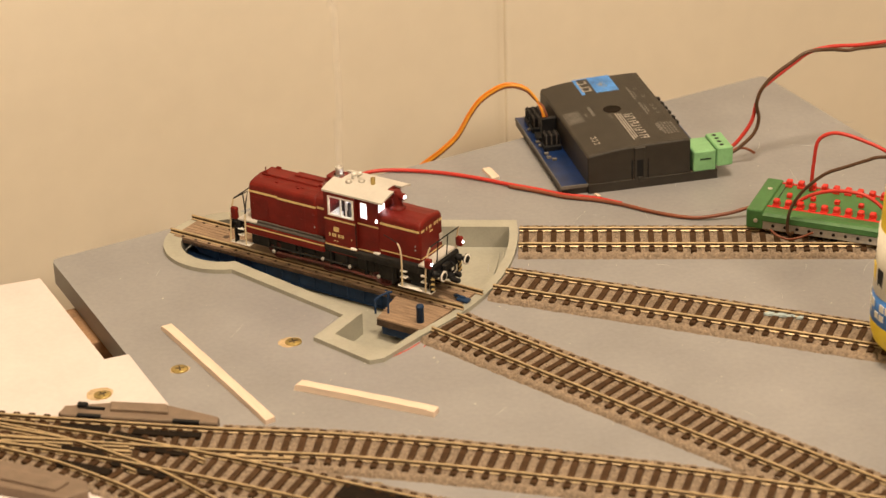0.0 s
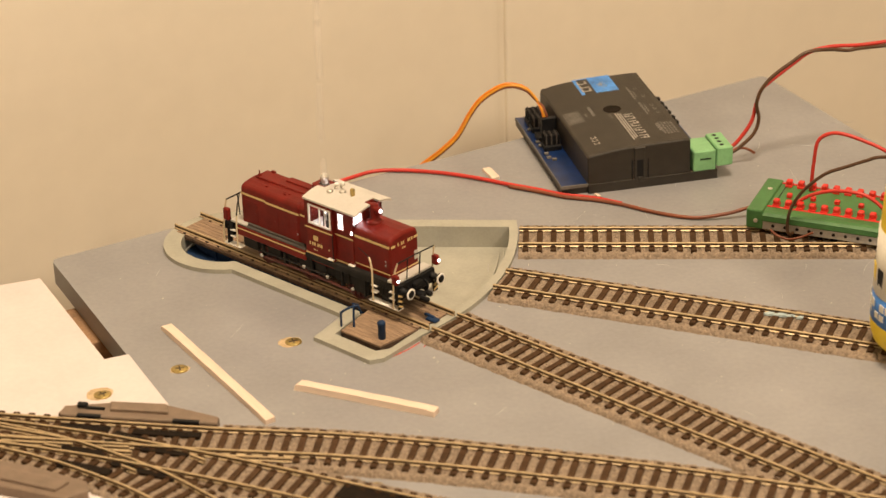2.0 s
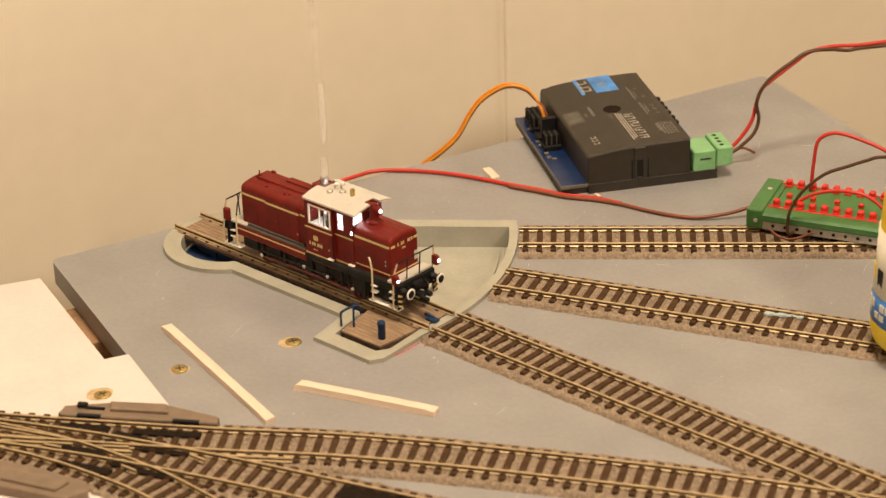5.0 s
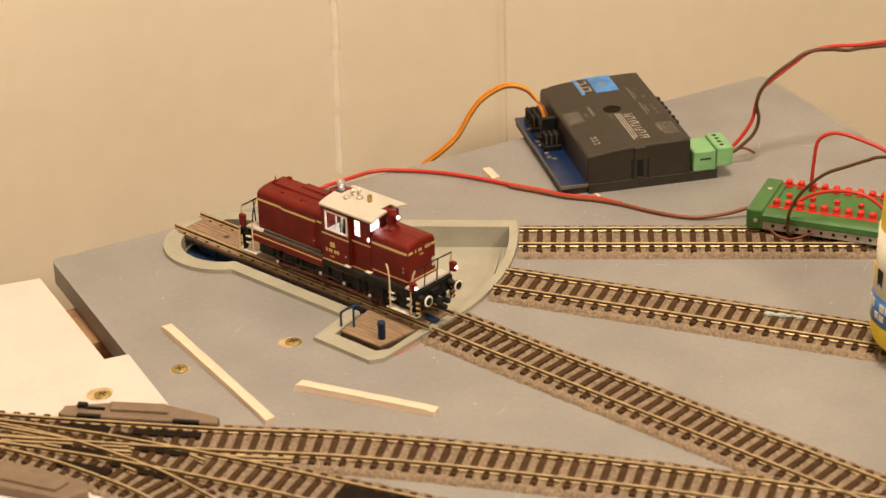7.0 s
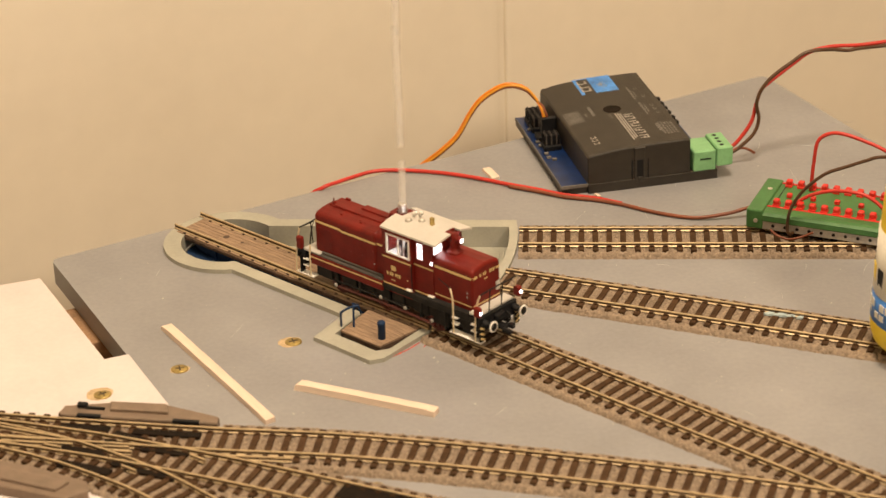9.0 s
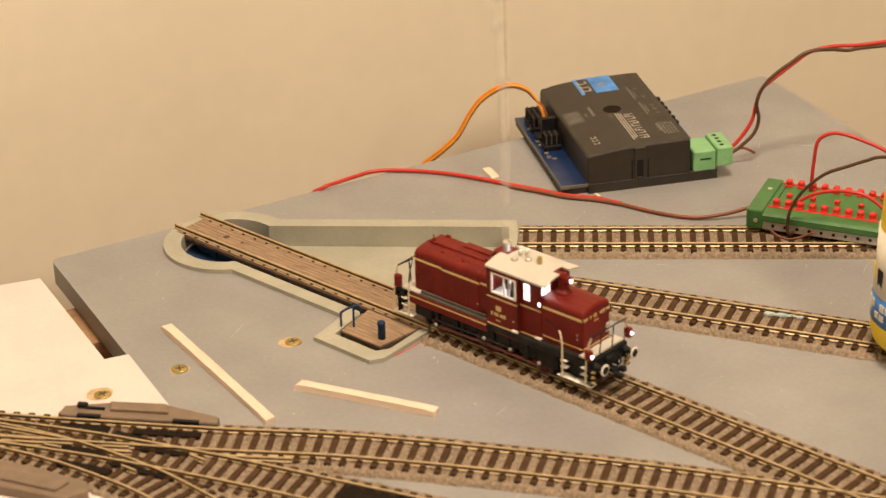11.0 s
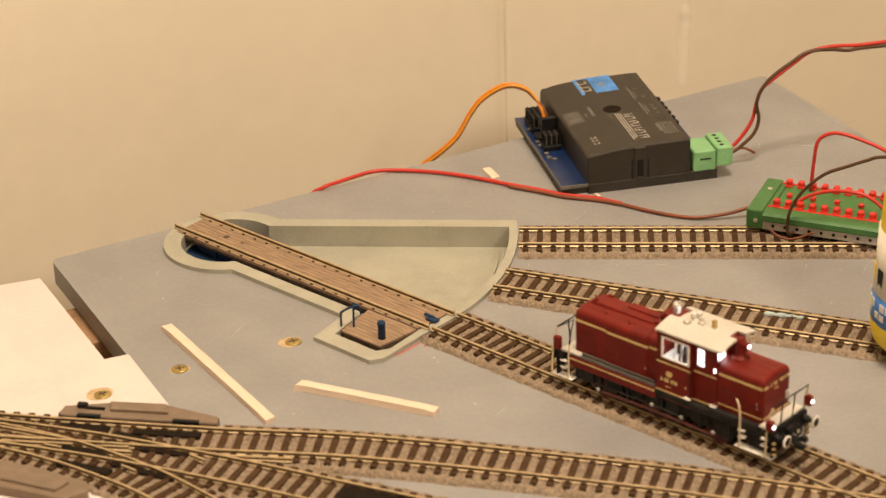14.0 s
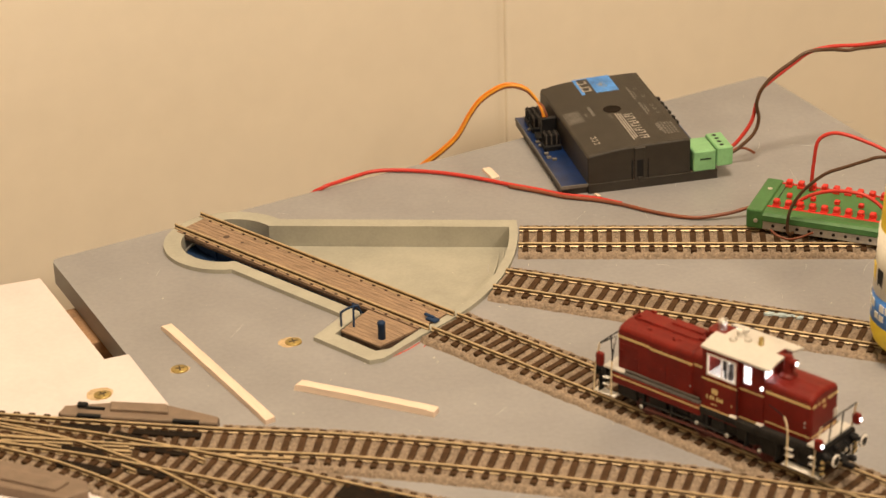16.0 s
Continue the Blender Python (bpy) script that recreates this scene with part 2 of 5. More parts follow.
def room():
    m = rz(REAR.x + E2.x * WALL_GAP, REAR.y + E2.y * WALL_GAP, 0, BACK)
    seam = SEAM_U
    b = box(bmesh.new(), -1500, seam - 7.0, 0, 40, -760, 1700)
    prism(b, [(seam - 7.0, 0), (seam - 4.0, 0.5), (seam - 1.0, 1.9), (seam + 2.0, 2.6), (seam + 2.0, 39), (seam - 7.0, 39)], -760, 1700)
    w = part("wall_north", b, M_WALL)
    w.matrix_world = m
    tagged(w, "cream painted wall panels with a narrow upright joint", "wall", kind="structure")
    w = part("wall_north_panel", box(bmesh.new(), seam + 1.6, 2200, -0.2, 40, -760, 1700, 1.6, 3), M_WALL)
    w.matrix_world = m
    tagged(w, "cream painted wall panel standing slightly proud", "wall", kind="structure")
    for name, x0, x1, y0, y1 in (("wall_west", -1540, -1500, -3000, 40), ("wall_east", 2200, 2240, -3000, 40), ("wall_south", -1540, 2240, -3040, -3000)):
        w = part(name, box(bmesh.new(), x0, x1, y0, y1, -760, 1700), M_WALL)
        w.matrix_world = m
        tagged(w, "plain cream painted wall", "wall", kind="structure")
    f = part("floor", box(bmesh.new(), -1540, 2240, -3040, 40, -800, -760), M_FLOOR)
    f.matrix_world = m
    tagged(f, "dark wooden floor below the layout", "floor", kind="structure")
    c = part("ceiling", box(bmesh.new(), -1540, 2240, -3040, 40, 1700, 1740), M_CEIL)
    c.matrix_world = m
    tagged(c, "plain white ceiling", "ceiling", kind="structure")


SEAM_U = 331.3
room()

# ---- pit outline ----
A1, A2, A3 = -4.06, -22.41, -42.68      # headings of the three stub tracks
P1, P2, P3 = -4.74, -22.79, -42.70      # bearings of the stub tracks from the pivot


def turned(deg, u, v):
    """u along the heading, v to its right."""
    a = radians(deg)
    return (u * math.cos(a) + v * math.sin(a), u * math.sin(a) - v * math.cos(a))


def arc(r, d0, d1, step=3.0):
    n = max(2, int(abs(d1 - d0) / step))
    return [(r * math.cos(radians(d0 + (d1 - d0) * k / n)), r * math.sin(radians(d0 + (d1 - d0) * k / n))) for k in range(n + 1)]


def bearing(p):
    return math.degrees(math.atan2(p[1], p[0]))


WELL = (1.5, -3.0)     # middle of the round well under the bridge's tail


def meet(p, d, r):
    """Where the line from p along d leaves the circle of radius r round the well."""
    p, d = Vector(p) - Vector(WELL), Vector(d)
    k = p.dot(d)
    return p + d * (math.sqrt(k * k - p.dot(p) + r * r) - k)


def pit_outline(r_big, r_small, north, south, bay_u, bay_v, tip_u):
    """Plan of the pit, running clockwise from its north-east corner."""
    start = P1 + math.degrees(math.asin(north / r_big))
    end = P3 - math.degrees(math.asin(12 / r_big))
    pts = arc(r_big, start, end)
    pts += [turned(P3, tip_u, bay_v - 6), turned(P3, tip_u - 3.4, bay_v), turned(P3, bay_u, bay_v), turned(P3, bay_u - 4.5, south)]
    a = meet(turned(P3, 0, south), turned(P3, 1, 0), r_small)
    b = meet(turned(P1, 0, -north), turned(P1, 1, 0), r_small)
    pts += [(WELL[0] + x, WELL[1] + y) for x, y in arc(r_small, bearing(a), bearing(b) - 360, 7)]
    return pts


OUTER = pit_outline(145.0, 32.6, 21.3, 22.8, 107.2, 47.0, 146.0)
INNER = pit_outline(140.7, 24.0, 13.5, 15.6, 112.6, 38.6, 142.0)


def grown(pts, d):
    """The outline moved outward by d (the outline runs clockwise)."""
    out = []
    n = len(pts)
    for i in range(n):
        a, b, c = Vector(pts[i - 1]), Vector(pts[i]), Vector(pts[(i + 1) % n])
        t = ((b - a).normalized() + (c - b).normalized()).normalized()
        out.append((b.x - t.y * d, b.y + t.x * d))
    return out


def ring_slab(bm, outer, inner, z0, z1):
    """A slab with a hole through it."""
    for z in (z0, z1):
        edges = []
        for loop in (outer, inner):
            vs = [bm.verts.new((x, y, z)) for x, y in loop]
            edges += [bm.edges.new((vs[i], vs[(i + 1) % len(vs)])) for i in range(len(vs))]
        bmesh.ops.triangle_fill(bm, edges=edges, use_beauty=True)
    bm.verts.ensure_lookup_table()
    half = len(outer) + len(inner)
    vs = list(bm.verts)
    for k0, n in ((0, len(outer)), (len(outer), len(inner))):
        for i in range(n):
            j = (i + 1) % n
            bm.faces.new((vs[k0 + i], vs[k0 + j], vs[half + k0 + j], vs[half + k0 + i]))
    return bm


def boards():
    # the grey board, laid out along its rear edge
    side = Vector((math.cos(radians(-64.6)), math.sin(radians(-64.6)), 0))
    c = [REAR, REAR + E1 * 432, REAR + E1 * 432 + side * 900, REAR + side * 900]
    r = 3.5
    plan = []
    for i, p in enumerate(c):
        a, b = (c[i - 1] - p).normalized(), (c[(i + 1) % 4] - p).normalized()
        plan += [(p + a * r)[:2], (p + (a + b) * r * 0.3)[:2], (p + b * r)[:2]]
    b = ring_slab(bmesh.new(), plan, grown(INNER, 2.2), -11.4, 0)
    ob = part("baseboard", b, M_GREY)
    tagged(ob, "grey painted wooden baseboard with scuffs and rounded corners", "baseboard", kind="structure")
    # the white board beside it, flush, with a stepped corner
    L = [(-36.6, -115.6), (-47.2, -119.6), (-87.6, -36.0), (-106.9, -42.2), (-420, -146), (-300, -620), (200, -640)]
    d = Vector((75, -159)).normalized()
    L[-1] = tuple(Vector((-37.3, -114.4)) + d * 560)
    L[-2] = tuple(Vector((-437.3, -114.4)) + d * 560)
    ob = part("white_baseboard", prism(bmesh.new(), [(x - 0.6, y) for x, y in L], -16, 0.9), [M_WHITE, M_MDF])
    for f in ob.data.polygons:
        f.material_index = 0 if f.normal.z > 0.5 else 1
    tagged(ob, "white coated board butted against the grey board", "baseboard", kind="structure")
    b = bmesh.new()
    box(b, 14, 53, 0.2, 19, -60, -11.6, 0.4, m=pose(-87.6, -36, 0, 0, 0, -64.6))
    ob = part("batten", b, M_MDF)
    tagged(ob, "brown raw wooden batten in the gap between the boards", "batten")
    ob = part("packing_block", box(bmesh.new(), 73.5, 86, 0.2, 14, -60, -11.6, 0.4, m=pose(-87.6, -36, 0, 0, 0, -64.6)), M_LPALE)
    tagged(ob, "small pale packing block in the gap between boards", "block")
    box_legs = bmesh.new()
    for u in (30, 400):
        for v in (230, 820):
            p = REAR + E1 * u - E2 * v
            box(box_legs, p.x - 22, p.x + 22, p.y - 22, p.y + 22, -760, -11.5, 1)
    ob = part("board_trestle", box_legs, M_MDF)
    tagged(ob, "raw wooden legs carrying the grey baseboard", "trestle")


boards()


def pit():
    t = thing("turntable_pit", "grey-green plastic segment turntable pit sunk in the board", "turntable pit")
    part("rim", ring_slab(bmesh.new(), OUTER, INNER, -10.5, 2.2), M_PIT, t)
    b = bmesh.new()
    vs = [b.verts.new((x, y, -9.2)) for x, y in grown(INNER, 1.0)]
    bmesh.ops.triangle_fill(b, edges=[b.edges.new((vs[i - 1], vs[i])) for i in range(len(vs))], use_beauty=True)
    up = bmesh.ops.extrude_face_region(b, geom=list(b.faces))
    bmesh.ops.translate(b, vec=(0, 0, -1.2), verts=[g for g in up["geom"] if isinstance(g, bmesh.types.BMVert)])
    part("pit_floor", b, M_PIT, t)
    b = bmesh.new()
    for r in (134.6, 137.2):
        a0, a1 = P1 + 2.5, P1 - 14
        lo = arc(r, a0, a1, 1.5)
        hi = arc(r + 0.8, a1, a0, 1.5)
        prism(b, (lo + hi)[::-1], -9.25, -6.4 if r > 136 else -7.4)
    part("guide_rib", b, M_PIT, t)
    part("well_floor", lathe(bmesh.new(), [(23.8, -9.25), (23.8, -8.9), (0.4, -8.9)], 40, pose(WELL[0], WELL[1], 0)), M_BLUE, t, "dark blue round well floor")
    return t


pit()


def bridge():
    t = thing("turntable_bridge", "blue turntable bridge with brown planked deck and two rails", "turntable bridge")
    # deck planks side by side across the bridge
    b = bmesh.new()
    box(b, -25, 140.5, -11.6, 11.6, -0.2, 1.6, 0.2)
    part("deck_bed", b, M_EDGE, t)
    rnd = random.Random(4)
    for k in range(9):
        y = -9.9 + k * 2.42
        x1 = 139.8 if abs(y) < 9 else 138.8
        part("plank", box(bmesh.new(), -24.5, x1, y - 1.185, y + 1.185, 1.4, 2.5 + rnd.random() * 0.12, 0.12), M_DECK, t)
    for s in (-1, 1):
        part("rail", rail_mesh([(-28 + k * 4.0, 0) for k in range(44)], s * 8.7, 2.4, 4.8), [M_WEB, M_RAIL], t)
        b = bmesh.new()
        for k in range(20):
            for off in (7.0, 10.4):
                box(b, -20 + k * 8.1, -18.6 + k * 8.1, s * off - 0.45, s * off + 0.45, 2.4, 3.2, 0.12)
        part("rail_fixings", b, M_EDGE, t)
        # girder with stiffening ribs, deepest amidships
        b = bmesh.new()
        lo = [(-14, -1.5), (-10, -4.5), (20, -7.6), (110, -7.6), (134, -4.2), (139, -2.5)]
        y0, y1 = s * 8.8 - 0.5, s * 8.8 + 0.5
        face = [(x, z) for x, z in lo] + [(139, -0.2), (-14, -0.2)]
        loft(b, [[(x, y0, z) for x, z in face], [(x, y1, z) for x, z in face]])
        for k in range(14):
            x = 2 + k * 9.6
            box(b, x - 0.35, x + 0.35, s * 9.3 - 0.6, s * 9.3 + 0.6, -6.9 if x < 110 else -4.2, -0.3, 0.1)
        box(b, 18, 112, s * 9.2 - 0.9, s * 9.2 + 0.9, -8.1, -7.4, 0.15)
        part("girder", b, M_BLUE, t)
    part("hub", lathe(lathe(bmesh.new(), [(22.6, -8.8), (22.6, -6.2), (6, -6.2)], 48, pose(3.1, -1.2, 0)), [(6, -6.4), (5.5, -0.3)], 24), M_BLUE, t, "dark blue round hub plate")
    # control platform
    plan = [(108.6, -11.8), (112.8, -34.9), (137.2, -34.7), (138.8, -24), (139.6, -11.8)]
    p = part("platform", prism(bmesh.new(), plan[::-1], -1.6, 1.6), M_EDGE, t)
    for k in range(9):
        y0, y1 = -34.8 + k * 2.54, -34.8 + (k + 1) * 2.54 - 0.05
        ym = (y0 + y1) / 2
        xa = 108.7 + (-11.8 - ym) * 0.185
        xb = 139.5 - (-11.8 - ym) * 0.1
        part("platform_plank", box(bmesh.new(), xa, xb, y0, y1, 1.4, 2.45 + rnd.random() * 0.1, 0.1), M_DECK, t)
    b = prism(bmesh.new(), [(111, -13), (114.4, -33.4), (135.6, -33.4), (138, -13)][::-1], -6.2, -1.6)
    part("platform_skirt", b, M_BLUE, t)
    b = bmesh.new()
    lathe(b, [(1.75, 2.4), (1.75, 9.6), (1.9, 9.7), (1.9, 10.6), (1.5, 11.3), (0.4, 11.6)], 18, pose(132.9, -28.6, 0))
    part("control_post", b, M_BLUE, t, "dark blue round post with a cap", True)
    b = bmesh.new()
    tube(b, [(110.0, -31.6, 2.3), (110.0, -31.6, 9.6)], 0.5, 6)
    tube(b, [(115.2, -28.6, 2.3), (115.0, -28.2, 12.6)], 0.5, 6)
    tube(b, [(108.2, -16.6, 2.3), (108.4, -18.5, 7.5), (112.5, -26.0, 12.6)], 0.5, 6)
    tube(b, [(110.0, -31.6, 9.4), (112.0, -29.5, 11.2), (115.0, -27.6, 12.8), (116.0, -26.2, 12.6)], 0.6, 6)
    part("handrail", b, M_BLUE, t)
    b = bmesh.new()
    box(b, 136.4, 142.6, -3.2, 0.6, 2.5, 3.9, 0.4)
    box(b, 133.8, 140, -1.4, 0.2, 3.4, 4.6, 0.4)
    part("locking_latch", b, M_BLUE, t, "small blue locking latch")
    b = bmesh.new()
    lathe(b, [(1.6, 2.50), (1.6, 2.68), (1.1, 2.7), (0.9, 2.62)], 18)
    lathe(b, [(0.9, 2.5), (0.9, 2.68), (0.5, 2.66)], 12, pose(10.8, 0.4, 0))
    part("pivot_screw", b, M_EDGE, t)
    return t


# ---- track ----


def frames_along(path, step):
    """Points every step along a plan path: x, y, heading."""
    P = np.array([tuple(p)[:2] for p in path], float)
    seg = np.hypot(*np.diff(P, axis=0).T)
    S = np.concatenate([[0], np.cumsum(seg)])
    out = []
    s = 0.0
    while s <= S[-1] + 1e-6:
        e = 0.5
        p = [np.interp(s, S, P[:, k]) for k in (0, 1)]
        a = [np.interp(max(0, s - e), S, P[:, k]) for k in (0, 1)]
        b = [np.interp(min(S[-1], s + e), S, P[:, k]) for k in (0, 1)]
        out.append((p[0], p[1], math.atan2(b[1] - a[1], b[0] - a[0])))
        s += step
    return out


def rail_mesh(path, off, z0, z1):
    """Flat-bottom rail beside a plan path: foot, web and head."""
    prof = [(-0.95, z0), (0.95, z0), (0.95, z0 + 0.25), (0.3, z0 + 0.75), (0.3, z1 - 0.8), (0.5, z1 - 0.6), (0.5, z1 - 0.12),
            (0.36, z1), (-0.36, z1), (-0.5, z1 - 0.12), (-0.5, z1 - 0.6), (-0.3, z1 - 0.8), (-0.3, z0 + 0.75), (-0.95, z0 + 0.25)]
    bm = bmesh.new()
    fr = frames_along(path, 4.0)
    rows = []
    for x, y, h in fr:
        nx, ny = -math.sin(h), math.cos(h)
        rows.append([bm.verts.new((x + nx * (off + o), y + ny * (off + o), z)) for o, z in prof])
    n = len(prof)
    for a, b in zip(rows, rows[1:]):
        for k in range(n):
            f = bm.faces.new((a[k], a[(k + 1) % n], b[(k + 1) % n], b[k]))
            f.material_index = 1 if (5 <= k <= 9 or k in (2, 12)) else 0
    bm.faces.new(rows[0][::-1]).material_index = 1
    bm.faces.new(rows[-1]).material_index = 1
    return bm


def cells(X, Y, size, seed):
    """Distance to the nearest of jittered cell points: pebbles."""
    rng = np.random.RandomState(seed)
    J = rng.rand(257, 2) * 0.8 + 0.1
    gx, gy = np.floor(X / size).astype(int), np.floor(Y / size).astype(int)
    best = np.full(X.shape, 9.0)
    idx = np.zeros(X.shape, int)
    for i in (-1, 0, 1):
        for j in (-1, 0, 1):
            cx, cy = gx + i, gy + j
            k = (cx * 73 + cy * 151 + cx * cy * 7) % 257
            d = np.hypot(X / size - cx - J[k, 0], Y / size - cy - J[k, 1])
            near = d < best
            best = np.where(near, d, best)
            idx = np.where(near, k, idx)
    return best, idx / 257.0


def ballast(name, path, parent, half=17.2, seed=1, top=1.75, tight=None):
    """A ballast bed with pebbles in relief, as one sheet."""
    fr = frames_along(path, 0.36)
    X0 = np.array([f[0] for f in fr])[:, None]
    Y0 = np.array([f[1] for f in fr])[:, None]
    H = np.array([f[2] for f in fr])[:, None]
    o = np.linspace(-half - 0.6, half + 0.6, int(half * 5.6))[None, :]
    X, Y = X0 - np.sin(H) * o, Y0 + np.cos(H) * o
    d, r = cells(X, Y, 1.4, seed)
    edge, _ = cells(X, Y, 6.0, seed + 5)
    lim = half - 0.9 * edge
    if tight:
        lim = np.where((o > 0) & (X0 < tight), 10.4, lim)
    a = np.abs(o)
    z = top * np.clip((lim + 0.5 - a) / 1.5, 0, 1) ** 0.7 + np.where(a > lim + 0.4, -0.3, 0)
    bumps = np.sqrt(np.clip(1 - (d / 0.72) ** 2, 0, 1)) * 1.15 - 0.55 + (r - 0.5) * 0.4
    z = np.where(a > lim + 0.5, -0.4, np.maximum(z + bumps * np.clip((lim + 1 - a), 0.3, 1), 0.05))
    n, m = X.shape
    co = np.stack([X, Y, z], -1).reshape(-1, 3) * MM
    i = np.arange(n - 1)[:, None] * m + np.arange(m - 1)[None, :]
    faces = np.stack([i, i + m, i + m + 1, i + 1], -1).reshape(-1, 4)
    me = bpy.data.meshes.new(name)
    me.from_pydata(co.tolist(), [], faces.tolist())
    me.update()
    me.polygons.foreach_set("use_smooth", [True] * len(me.polygons))
    me.materials.append(M_BALLAST)
    ob = new(name, me)
    ob.parent = parent
    tagged(ob, "fine brown-grey moulded ballast", kind="stuff")
    return ob


SLEEPER = None


def sleepers(path, parent, first, pitch=6.836, half=13.6, skip=None):
    global SLEEPER
    for k, (x, y, h) in enumerate(frames_along(path, pitch)):
        h += radians(random.uniform(-0.7, 0.7))
        m = pose(x * MM, y * MM, random.uniform(-0.09, 0.09) * MM, 0, 0, math.degrees(h))
        if SLEEPER is None:
            b = box(bmesh.new(), -1.45, 1.45, -half, half, 0.8, 3.15, 0.18)
            for s in (-1, 1):
                for o in (1.45, -1.45):
                    box(b, -1.0, 1.0, s * 8.7 + o - 0.45, s * 8.7 + o + 0.45, 3.0, 3.75)
            SLEEPER = part("sleeper", b, M_SLEEPER, parent)
            SLEEPER.matrix_basis = m
        else:
            again(SLEEPER, parent, m)


def track(path, label, seed, start=3.4, half=17.2, drop=0.0, tight=None):
    t = thing("track", label, "model track", "tracks on the layout")
    for s in (-1, 1):
        part("rail", rail_mesh(path, s * 8.7, 2.6 - drop, 4.8 - drop), [M_WEB, M_RAIL], t)
    ballast("ballast", path, t, half, seed, 1.75 - drop, tight)
    fr = frames_along(path, start)
    sub = [(f[0], f[1]) for f in fr[1:]]
    sleepers(sub, t, 0)
    return t


def straight(x, y, deg, s0, s1):
    c, s = math.cos(radians(deg)), math.sin(radians(deg))
    return [(x + c * k, y + s * k) for k in np.linspace(s0, s1, 40)]


C1, C2, C3 = (212.92, -17.64), (219.41, -92.20), (192.21, -177.35)


def from_pit(c, deg, r0, r1):
    """A straight through c whose ends lie r0 and r1 from the pivot."""
    d = Vector((math.cos(radians(deg)), math.sin(radians(deg))))
    mid = Vector(c).dot(d)
    return straight(c[0], c[1], deg, r0 - mid, r1 - mid)


BRIDGE = bridge()
PATH3 = from_pit(C3, A3, 146.0, 470.0)
track(from_pit(C1, A1, 145.6, 400.0), "straight stub track with gold-coloured rails beside the pit", 3)
track(from_pit(C2, A2, 145.6, 420.0), "straight stub track under the yellow bottle with a putty blob", 5)
track(PATH3, "straight stub track along which the locomotive drives off", 7, start=3.2)


def offset_path(pts, d):
    """Smooth a plan path and move it d to the left."""
    p = spline([(x, y, 0) for x, y in pts], 8)
    fr = frames_along([(v.x, v.y) for v in p], 3.0)
    return [(x - math.sin(h) * d, y + math.cos(h) * d) for x, y, h in fr]


MAIN = offset_path([(-130, -163.5), (-86.9, -172.2), (-36.8, -182.2), (12.5, -191.2), (60.9, -198.4), (108.6, -209.2), (155, -221.6), (201.2, -234.9), (245.4, -249.8), (290, -266), (330, -282)], -8.7)
BRANCH = offset_path([(-130, -162.5), (-86, -177), (-42, -191.5), (-0.7, -207.9), (26.0, -219.4), (55, -232.8), (85.0, -246.8), (150, -276)], -8.7)
LOWER = offset_path([(-130, -181), (-82.7, -200.5), (-57.1, -213.6), (-31.6, -230.8), (-13.9, -245.8), (20, -280)], 8.7)
track(MAIN, "curved track with gold-coloured rails running along the front of the board", 11, start=2.0, tight=8.0)
track(BRANCH, "branch track leaving the turnout beside the curved track", 13, start=4.0, drop=0.035)
track(LOWER, "sharply curved track leaving the turnout towards the white board", 17, start=5.5, drop=0.07)

# ---- locomotive (x ahead, y to its left, z above the rail top) ----


def wall_with_window(bm, a0, a1, z0, z1, windows, place):
    """A thin wall with openings: place(a, z, depth) gives the point."""
    cuts = sorted({a0, a1, *[w[0] for w in windows], *[w[1] for w in windows]})
    for lo, hi in zip(cuts, cuts[1:]):
        holes = [w for w in windows if w[0] <= lo and hi <= w[1]]
        spans = [(z0, holes[0][2]), (holes[0][3], z1)] if holes else [(z0, z1)]
        for b0, b1 in spans:
            if b1 - b0 < 0.01:
                continue
            vs = [bm.verts.new(place(a, z, d)) for d in (0, 0.7) for a, z in ((lo, b0), (hi, b0), (hi, b1), (lo, b1))]
            for f in ((0, 1, 2, 3), (7, 6, 5, 4), (0, 4, 5, 1), (1, 5, 6, 2), (2, 6, 7, 3), (3, 7, 4, 0)):
                bm.faces.new([vs[i] for i in f])


def hood(bm, x0, x1, w, z0, zs, zc, r_end0, r_end1):
    """A bonnet with a lightly arched top, tight shoulders and rounded ends."""
    rise = zc - zs
    half = [(-w, z0), (-w, zs - 0.3), (-w * 0.985, zs + rise * 0.16), (-w * 0.95, zs + rise * 0.36), (-w * 0.89, zs + rise * 0.54),
            (-w * 0.78, zs + rise * 0.68), (-w * 0.45, zs + rise * 0.88), (0, zc)]
    full = half + [(-y, z) for y, z in half[-2::-1]]

    def sec(x, drop):
        return [(x, y * (1 - drop / 14), z - drop * max(0.0, min(1.0, (z - zs + 1.5) / 2.0))) for y, z in full]
    ends = ((0.0, 1.3), (0.35, 0.62), (0.8, 0.22), (1.4, 0.0))
    a = [sec(x0 + d, k) for d, k in ends] if r_end0 else [sec(x0, 0)]
    b = [sec(x1 - d, k) for d, k in ends[::-1]] if r_end1 else [sec(x1, 0)]
    loft(bm, a + b)


